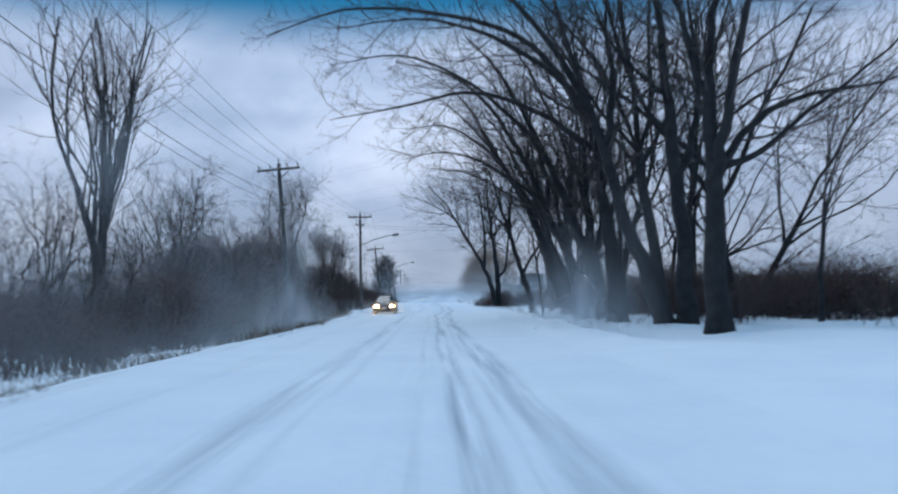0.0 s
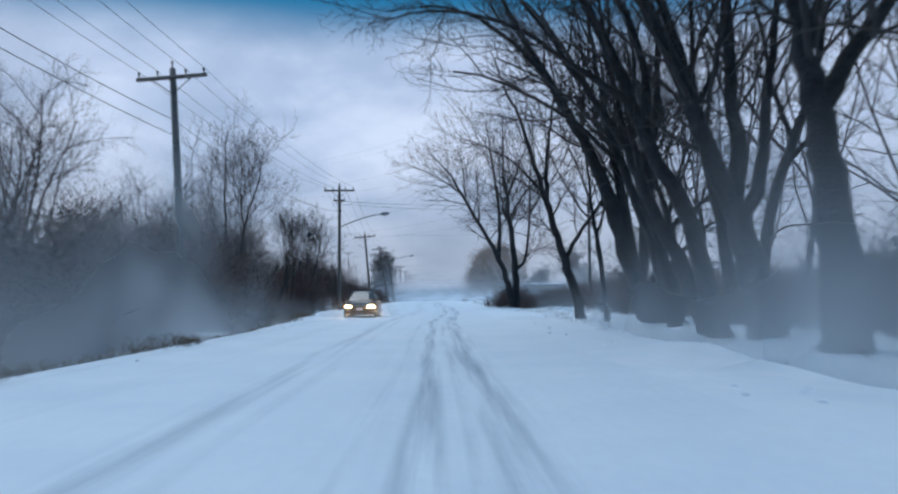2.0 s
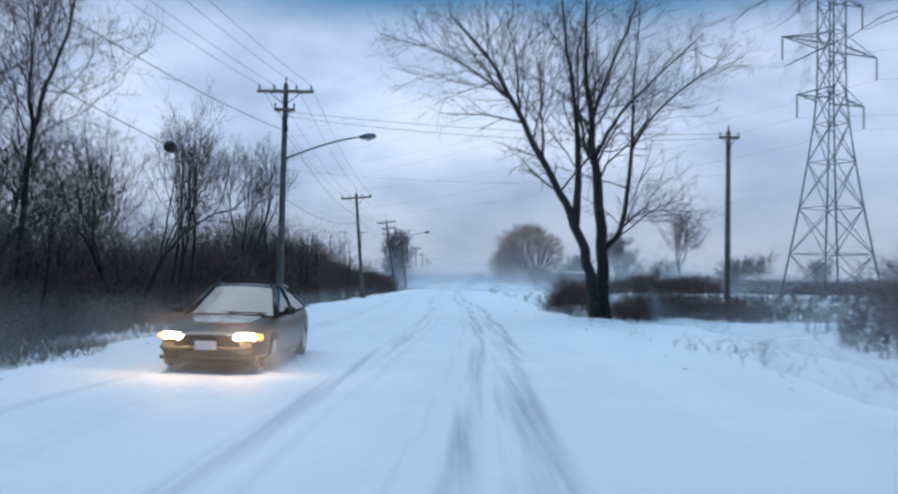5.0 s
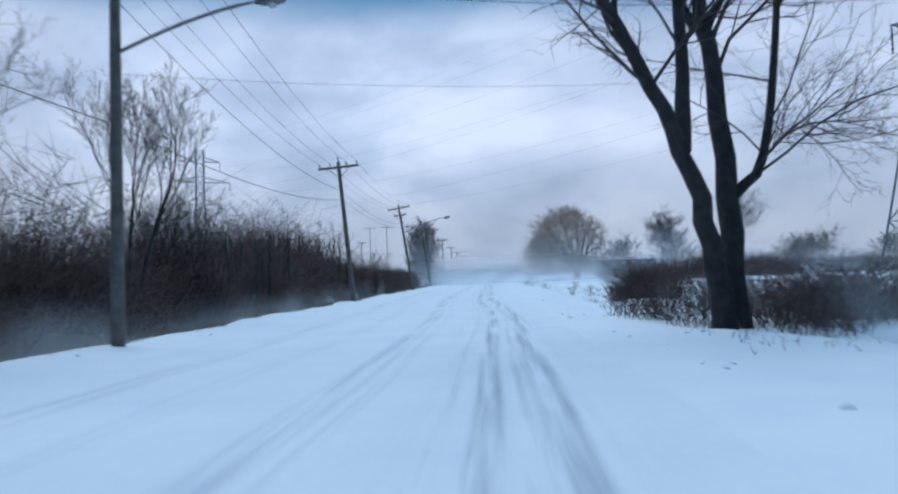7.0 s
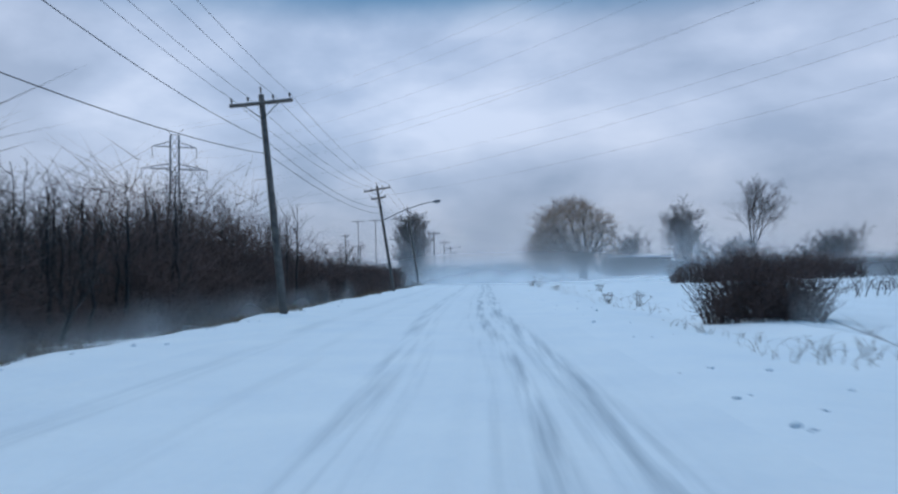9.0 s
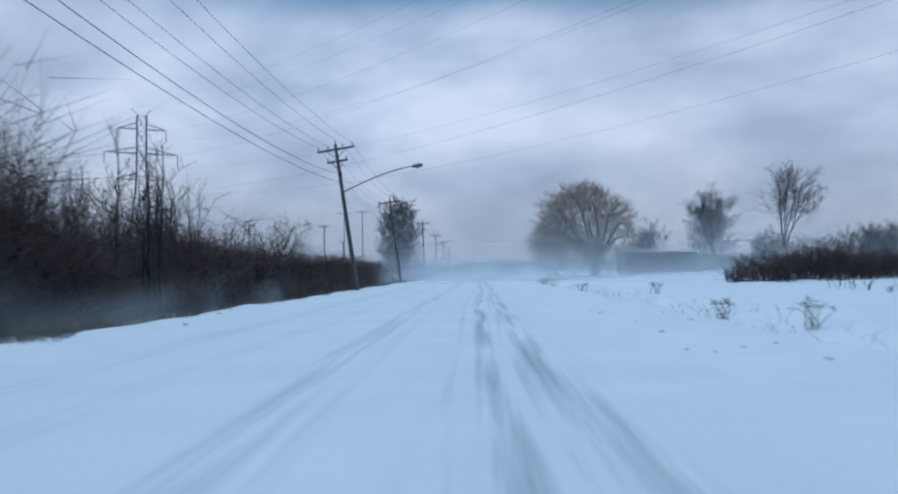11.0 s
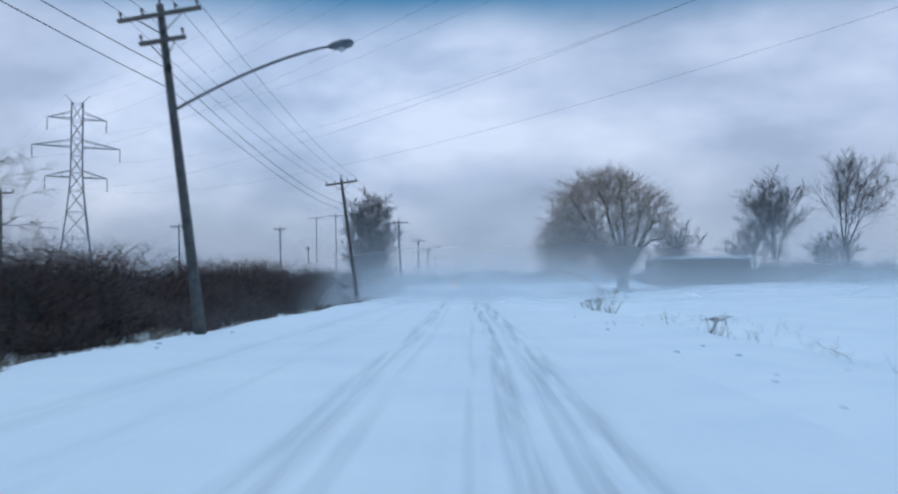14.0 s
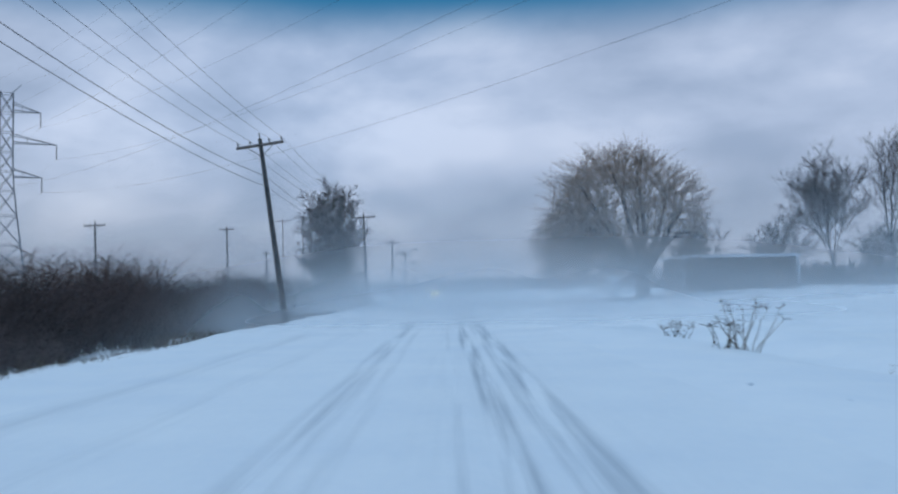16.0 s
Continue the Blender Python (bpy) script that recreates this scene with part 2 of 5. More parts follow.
class Soup:
    """Collects vertices and faces, then makes one mesh."""

    def __init__(self):
        self.v, self.f, self.n = [], [], 0

    def add(self, verts, faces):
        self.v.append(np.asarray(verts, float))
        self.f.extend([tuple(i + self.n for i in f) for f in faces])
        self.n += len(verts)

    def tube(self, pts, radii, sides=6, cap=True):
        pts = np.asarray(pts, float)
        k = len(pts)
        tang = np.gradient(pts, axis=0)
        tang /= np.linalg.norm(tang, axis=1)[:, None] + 1e-9
        ref = np.array([0.0, 0.0, 1.0]) if abs(tang[0][2]) < 0.9 else np.array([1.0, 0.0, 0.0])
        u = np.cross(tang, ref)
        u /= np.linalg.norm(u, axis=1)[:, None] + 1e-9
        w = np.cross(tang, u)
        a = np.arange(sides) * 2 * math.pi / sides
        ring = (u[:, None, :] * np.cos(a)[None, :, None] + w[:, None, :] * np.sin(a)[None, :, None]) * np.asarray(radii, float)[:, None, None]
        verts = (pts[:, None, :] + ring).reshape(-1, 3)
        faces = [(i * sides + j, i * sides + (j + 1) % sides, (i + 1) * sides + (j + 1) % sides, (i + 1) * sides + j) for i in range(k - 1) for j in range(sides)]
        if cap:
            faces.append(tuple(range(sides - 1, -1, -1)))
            faces.append(tuple(range((k - 1) * sides, k * sides)))
        self.add(verts, faces)

    def box(self, centre, size, rz=0.0, ry=0.0, bevel=0.0):
        bm = bmesh.new()
        bmesh.ops.create_cube(bm, size=1.0)
        bmesh.ops.scale(bm, vec=size, verts=bm.verts)
        if bevel:
            bmesh.ops.bevel(bm, geom=bm.edges[:], offset=bevel, segments=2, affect="EDGES")
        m = pose(*centre, 0, ry, rz)
        bm.transform(m)
        self.add([v.co[:] for v in bm.verts], [[v.index for v in f.verts] for f in bm.faces])
        bm.free()

    def mesh(self, name, mat, smooth=False):
        me = bpy.data.meshes.new(name)
        v = np.concatenate(self.v) if self.v else np.zeros((0, 3))
        me.from_pydata(v.tolist(), [], self.f)
        if smooth:
            me.polygons.foreach_set("use_smooth", [True] * len(me.polygons))
        me.materials.append(mat)
        me.update()
        return me


def prisms(p, q, r0, r1, pointed=False):
    """Vertex and face arrays of many short three-sided stems, tapered or, as spikes, pointed."""
    p, q = np.asarray(p, float), np.asarray(q, float)
    d = q - p
    d /= np.linalg.norm(d, axis=1)[:, None] + 1e-9
    ref = np.where(np.abs(d[:, 2:3]) < 0.9, np.array([[0, 0, 1.0]]), np.array([[1.0, 0, 0]]))
    u = np.cross(d, ref)
    u /= np.linalg.norm(u, axis=1)[:, None] + 1e-9
    w = np.cross(d, u)
    a = np.arange(3) * 2 * math.pi / 3
    ring = u[:, None, :] * np.cos(a)[None, :, None] + w[:, None, :] * np.sin(a)[None, :, None]
    lo = p[:, None, :] + ring * np.asarray(r0)[:, None, None]
    hi = q[:, None, :] if pointed else q[:, None, :] + ring * np.asarray(r1)[:, None, None]
    verts = np.concatenate([lo, hi], axis=1)
    k = verts.shape[1]
    tri = [(j, (j + 1) % 3, 3) for j in range(3)] if pointed else [t for j in range(3) for t in ((j, (j + 1) % 3, 3 + (j + 1) % 3), (j, 3 + (j + 1) % 3, 3 + j))]
    base = (np.arange(len(p)) * k)[:, None, None]
    return verts.reshape(-1, 3), (base + np.array(tri)[None]).reshape(-1, 3)


def stems_and_spikes(segs, mat, name):
    """One mesh of stems; each segment is start, end, both radii and whether it ends in a point."""
    vs, fs, n = [], [], 0
    for pointed in (False, True):
        sel = [s for s in segs if s[4] == pointed]
        if sel:
            v, f = prisms(np.array([s[0][:] for s in sel]), np.array([s[1][:] for s in sel]), np.array([s[2] for s in sel]), np.array([s[3] for s in sel]), pointed)
            vs.append(v), fs.append(f + n)
            n += len(v)
    return mesh_arrays(name, np.concatenate(vs), np.concatenate(fs), mat)


def mesh_arrays(name, verts, faces, mat):
    """A mesh straight from arrays of equal-sized faces."""
    me = bpy.data.meshes.new(name)
    k = faces.shape[1]
    me.vertices.add(len(verts))
    me.vertices.foreach_set("co", np.asarray(verts, np.float32).ravel())
    me.loops.add(faces.size)
    me.loops.foreach_set("vertex_index", faces.ravel().astype(np.int32))
    me.polygons.add(len(faces))
    me.polygons.foreach_set("loop_start", np.arange(0, faces.size, k, dtype=np.int32))
    me.materials.append(mat)
    me.update(calc_edges=True)
    return me


def part(name, me, parent, label=""):
    ob = new(name, me)
    ob.parent = parent
    return tagged(ob, label) if label else ob


def thing(name, at, label, category, group="", kind=""):
    ob = new(name)
    ob.matrix_basis = Matrix.Translation(at)
    return tagged(ob, label, category, group, kind)


# ---- ground ----


def left_edge(y):
    """Where the ploughed snow gives way to scrub, on the pole side."""
    f = np.clip((np.asarray(y, float) - 44) / 38, 0, 1)
    return -5.1 - 2.5 * f * f * (3 - 2 * f)


def terrain(x, y):
    x, y = np.asarray(x, float), np.asarray(y, float)
    le = left_edge(y)
    z = 0.05 * np.exp(-((x - le - 0.5) / 0.6) ** 2)
    z = z - 0.35 * np.clip((le - x) / 2.0, 0, 1) + 0.3 * np.clip((-x - 14) / 20, 0, 1)
    z = z + 0.10 * np.exp(-((x - 4.6) / 1.4) ** 2)
    z = z - 0.22 * np.exp(-((x - 7.6) / 1.0) ** 2) * np.clip((y - 95) / 20, 0, 1)
    z = z + 0.16 * np.clip((x - 6) / 4, 0, 1) * np.clip((95 - y) / 20, 0, 1)
    z = z + 0.9 * np.clip((x - 12) / 20, 0, 1) * np.clip((y - 120) / 90, 0, 1)
    off = np.clip((np.abs(x + 1.3) - 4.2) / 3, 0, 1)
    z = z + off * (0.05 * np.sin(x * 1.3 + y * 0.37) + 0.045 * np.sin(y * 0.9 - x * 0.5 + 2 * np.sin(y * 0.13)) + 0.025 * np.sin(3.1 * x + 1.7 * y))
    sway = SWAY_BY
    for y0, y1 in SWAY:
        u = np.clip((y - y0) / (y1 - y0), 0, 1)
        sway = sway * u * u * (3 - 2 * u)
    for c, wd, dp in ((0.55, 0.17, 0.025), (1.3, 0.24, 0.022), (-1.5, 0.22, 0.020), (-3.2, 0.25, 0.012), (-4.7, 0.3, 0.014)):
        z = z - dp * np.exp(-((x - c - sway - 0.10 * np.sin(y * 0.11)) / wd) ** 2)
    return z


def build_ground():
    xs = np.concatenate([[-3000, -1200, -500, -250, -140, -90, -65, -50, -40, -33, -27, -22], np.arange(-18, -8, 0.5), np.arange(-8, 12, 0.16),
                         np.arange(12, 26, 0.6), [27, 30, 34, 40, 48, 60, 80, 110, 160, 300, 600, 1200, 3000]])
    ys = np.concatenate([[-600, -150, -60, -30], np.arange(-14, 200, 0.7), np.arange(200, 330, 2.5), [335, 345, 360, 380, 410, 460, 550, 700, 1000, 1600, 4000]])
    gx, gy = np.meshgrid(xs, ys)
    gz = terrain(gx, gy)
    verts = np.stack([gx, gy, gz], -1).reshape(-1, 3)
    nx = len(xs)
    i, j = np.meshgrid(np.arange(len(ys) - 1), np.arange(nx - 1), indexing="ij")
    a = (i * nx + j).ravel()
    faces = np.stack([a, a + 1, a + nx + 1, a + nx], 1)
    mid = xs[j.ravel()]
    on_road = (mid > -5.3) & (mid < 3.3)
    for name, sel, mat, label in (("ground", ~on_road, M_SNOW, "snow-covered verges and open fields, wind-smoothed and pale blue-white"),
                                  ("road", on_road, M_ROAD, "two-lane road under packed snow with greyer wheel tracks")):
        fs = faces[sel]
        used, inv = np.unique(fs, return_inverse=True)
        me = mesh_arrays(name, verts[used], inv.reshape(fs.shape), mat)
        me.polygons.foreach_set("use_smooth", [True] * len(me.polygons))
        tagged(new(name, me), label, name, kind="structure")


build_ground()

# ---- trees ----


def grow_tree(name, base, height, radius, seed, label, lean=(0, 0), fork=0.35, limbs=4, spread=0.55, levels=4, twigs=1.0, group="", stems=1, category="tree", mat=M_TWIG, up=0.25, clear=0.3, rmin=0.006, reach=(0, 0, 0), skeleton=()):
    """A bare tree: tapered trunk with main limbs, and a crown of finer and finer branches."""
    rng = random.Random(seed)
    wood, segs = [], []
    pull = Vector(reach)

    def stem(kind, pts, rad, sides):
        piece = Soup()
        piece.tube(pts, rad, sides, cap=True)
        wood.append((kind, piece))

    def direction(d, spread_angle, spin):
        d = d.normalized()
        side = d.orthogonal().normalized()
        side.rotate(Matrix.Rotation(spin, 3, d))
        return (d * math.cos(spread_angle) + side * math.sin(spread_angle)).normalized()

    def limb(p, d, length, r, level, tip=0.45):
        n = (9, 7, 4, 3, 2, 2)[min(level, 5)]
        pts, rad = [p.copy()], [r]
        d = d.copy()
        wander = (0.06, 0.13, 0.17, 0.2, 0.24, 0.3)[min(level, 5)]
        for k in range(1, n + 1):
            d = (d + Vector((rng.gauss(0, wander), rng.gauss(0, wander), rng.gauss(0, wander) + up * 0.25 * (level > 0))) + (pull if level else Vector())).normalized()
            p = p + d * (length / n)
            pts.append(p.copy())
            rad.append(max(rmin * 0.6, r * (1 - (1 - tip) * k / n)))
        if level == 0:
            stem("trunk", pts, [rad[0] * 1.5, rad[1] * 1.06] + rad[2:], 10)
        elif level == 1 and r > 0.08:
            stem("limb", pts, rad, 7)
        else:
            for k in range(n):
                segs.append((pts[k], pts[k + 1], rad[k], rad[k + 1], level > 2 and k == n - 1))
        return pts, rad, d

    def branch(p, d, length, r, level, spin):
        pts, rad, end = limb(p, d, length, r, level, 0.4 if level < 3 else 0.3)
        if level >= levels:
            return
        count = {1: 7, 2: 6, 3: 5, 4: 4}.get(level, 3) * twigs
        count = int(count) + (rng.random() < count % 1)
        for c in range(count):
            f = 0.25 + 0.75 * (c + rng.random()) / count
            i = min(len(pts) - 2, int(f * (len(pts) - 1)))
            u = f * (len(pts) - 1) - i
            q = pts[i].lerp(pts[i + 1], min(1, u))
            dd = (pts[i + 1] - pts[i]).normalized()
            spin += 2.4 + rng.uniform(-0.5, 0.5)
            nd = direction(dd, rng.uniform(0.45, 0.95) * (0.75 + spread * 0.45), spin)
            branch(q, nd, length * rng.uniform(0.38, 0.62) * (1.15 - 0.45 * f), max(rmin, rad[i] * rng.uniform(0.42, 0.6)), level + 1, spin)

    for path, r0, r1, bare in skeleton:
        # a main limb along given bends, smoothed, with boughs on its upper part
        knots = [Vector(k) for k in path]
        knots = [knots[0] * 2 - knots[1]] + knots + [knots[-1] * 2 - knots[-2]]
        pts = []
        for i in range(1, len(knots) - 2):
            a, b, c, e = knots[i - 1:i + 3]
            for u in (0.0, 0.25, 0.5, 0.75):
                pts.append(0.5 * (2 * b + (c - a) * u + (2 * a - 5 * b + 4 * c - e) * u * u + (3 * b - a - 3 * c + e) * u ** 3))
        pts.append(knots[-2])
        n = len(pts) - 1
        pts = [p + Vector((rng.gauss(0, 0.035), rng.gauss(0, 0.035), 0)) * min(1, k) for k, p in enumerate(pts)]
        rad = [r0 + (r1 - r0) * (k / n) ** 0.8 for k in range(n + 1)]
        grounded = knots[1].z < 0.1
        stem("trunk" if grounded else "limb", pts, [rad[0] * (1.35 if grounded else 1.0)] + rad[1:], 10)
        spin = rng.random() * 6.3
        for k in range(int(17 * twigs)):
            f = bare + (1 - bare) * (k + rng.random()) / int(17 * twigs)
            i = min(n - 1, int(f * n))
            spin += 2.4 + rng.uniform(-0.5, 0.5)
            dd = (pts[i + 1] - pts[i]).normalized()
            branch(pts[i], direction(dd, rng.uniform(0.5, 0.95), spin), rng.uniform(1.6, 3.6) * (spread / 0.55) * (1.15 - 0.5 * f), max(0.018, rad[i] * rng.uniform(0.28, 0.42)), 2, spin)
    for s in range(0 if skeleton else stems):
        ang = 2 * math.pi * s / max(1, stems) + rng.random()
        off = Vector((math.cos(ang), math.sin(ang), 0)) * (0.0 if stems == 1 else radius * 1.6 + 0.1)
        d = Vector((lean[0], lean[1], 1.0)) + off * (0.0 if stems == 1 else rng.uniform(0.10, 0.3) * (0.2 if up > 0.5 else 1.0) / (radius * 1.6 + 0.1))
        d.normalize()
        hh = height * rng.uniform(0.82, 1.0) if s else height
        rr = radius * (1.0 if s == 0 else rng.uniform(0.6, 0.95))
        start = Vector((off.x, off.y, -0.35))
        tlen = hh * fork + 0.35
        pts, rad, end = limb(start, d, tlen, rr, 0, 0.72)
        for k in range(int(clear * 6)):
            i = rng.randrange(3, len(pts) - 1)
            branch(pts[i], direction(d, rng.uniform(0.9, 1.3), rng.random() * 6.3), hh * rng.uniform(0.12, 0.25), rad[i] * 0.25, 2, rng.random() * 6)
        spin = rng.random() * 6.3
        for k in range(limbs):
            spin += 2 * math.pi / limbs + rng.uniform(-0.4, 0.4)
            i = len(pts) - 1 - (0 if k < 2 else rng.randrange(0, 3))
            nd = direction(end, (0.12 if k == 0 else rng.uniform(0.5, 1.0)) * spread, spin)
            branch(pts[i], nd, (hh - tlen) * rng.uniform(0.8, 1.05) * (1.0 if k == 0 else 0.92), rad[i] * (0.72 if k == 0 else rng.uniform(0.45, 0.65)), 1, spin)
    root = thing(name, base, label, category, group)
    for kind, piece in wood:
        part(kind, piece.mesh(kind, M_BARK, True), root)
    if segs:
        part("crown", stems_and_spikes(segs, mat, "crown"), root)
    return root


BARE = "bare deciduous tree with dark bark and fine twigs, winter"
ROADSIDE = "trees along the verge"
RIGHT_TREES = [  # x, y, height, radius, lean x, lean y, fork, limbs, spread, reach x
    (11.2, 30.5, 15, 0.24, 0.02, 0.00, 0.36, 6, 0.95, 0.00),
    (9.6, 33.5, 17, 0.26, -0.10, 0.05, 0.40, 5, 0.8, -0.10),
    (9.2, 43.0, 17, 0.20, -0.10, 0.0, 0.42, 5, 0.7, -0.10),
    (7.9, 44.3, 15, 0.17, -0.24, 0.05, 0.45, 4, 0.7, -0.12),
    (8.9, 52.4, 15, 0.19, -0.16, 0.0, 0.45, 4, 0.65, -0.08),
    (8.6, 57.5, 11, 0.12, -0.05, 0.0, 0.5, 4, 0.45, 0.0),
    (9.4, 54.0, 12, 0.14, 0.02, 0.0, 0.45, 4, 0.5, 0.0),
    (11.5, 62.0, 11, 0.13, -0.03, 0.0, 0.4, 4, 0.5, 0.0),
    (12.5, 56.0, 12, 0.13, 0.0, 0.0, 0.4, 4, 0.5, 0.0),
    (11.2, 48.5, 13, 0.15, 0.03, 0.0, 0.45, 4, 0.5, 0.0),
    (13.0, 40.0, 12, 0.14, 0.0, 0.0, 0.4, 4, 0.5, 0.0),
    (11.8, 37.5, 14, 0.18, 0.02, 0.0, 0.45, 5, 0.6, 0.0),
    (10.3, 44.2, 15, 0.20, -0.10, 0.0, 0.42, 5, 0.65, -0.04),
    (12.6, 26.8, 9.5, 0.09, 0.0, 0.0, 0.4, 5, 0.6, 0.0),
    (14.2, 36.0, 13, 0.16, 0.06, 0.0, 0.32, 6, 0.85, 0.08),
    (16.5, 45.0, 13, 0.16, 0.04, 0.0, 0.32, 6, 0.8, 0.05),
    (15.4, 52.0, 12, 0.15, 0.0, 0.0, 0.35, 5, 0.7, 0.0),
    (14.0, 67.0, 9, 0.11, 0.0, 0.0, 0.35, 4, 0.55, 0.0),
    (10.6, 58.5, 13, 0.12, 0.02, 0.0, 0.5, 4, 0.45, 0.0),
    (11.8, 59.2, 12, 0.10, -0.03, 0.0, 0.5, 4, 0.45, 0.0),
    (12.6, 60.5, 13, 0.12, 0.03, 0.0, 0.45, 4, 0.5, 0.0),
    (10.0, 56.2, 11, 0.09, -0.04, 0.0, 0.5, 4, 0.45, 0.0),
    (13.4, 58.0, 13, 0.13, 0.0, 0.0, 0.45, 4, 0.5, 0.0),
    (10.9, 53.0, 13, 0.12, -0.02, 0.0, 0.5, 4, 0.5, 0.0),
]
for i, (x, y, h, r, lx, ly, fk, lm, sp, rx) in enumerate(RIGHT_TREES):
    small = r < 0.2
    grow_tree("tree", (x, y, float(terrain(x, y))), h, r, 11 + i, "slender bare roadside sapling among larger trunks" if small else "tall bare tree leaning over the snowy road" if lx < -0.15 else BARE,
              (lx, ly), fk, lm, sp, 4, 0.9 if small else 1.0, ROADSIDE, 1, clear=0.7, reach=(rx * 0.75, 0, 0.02))

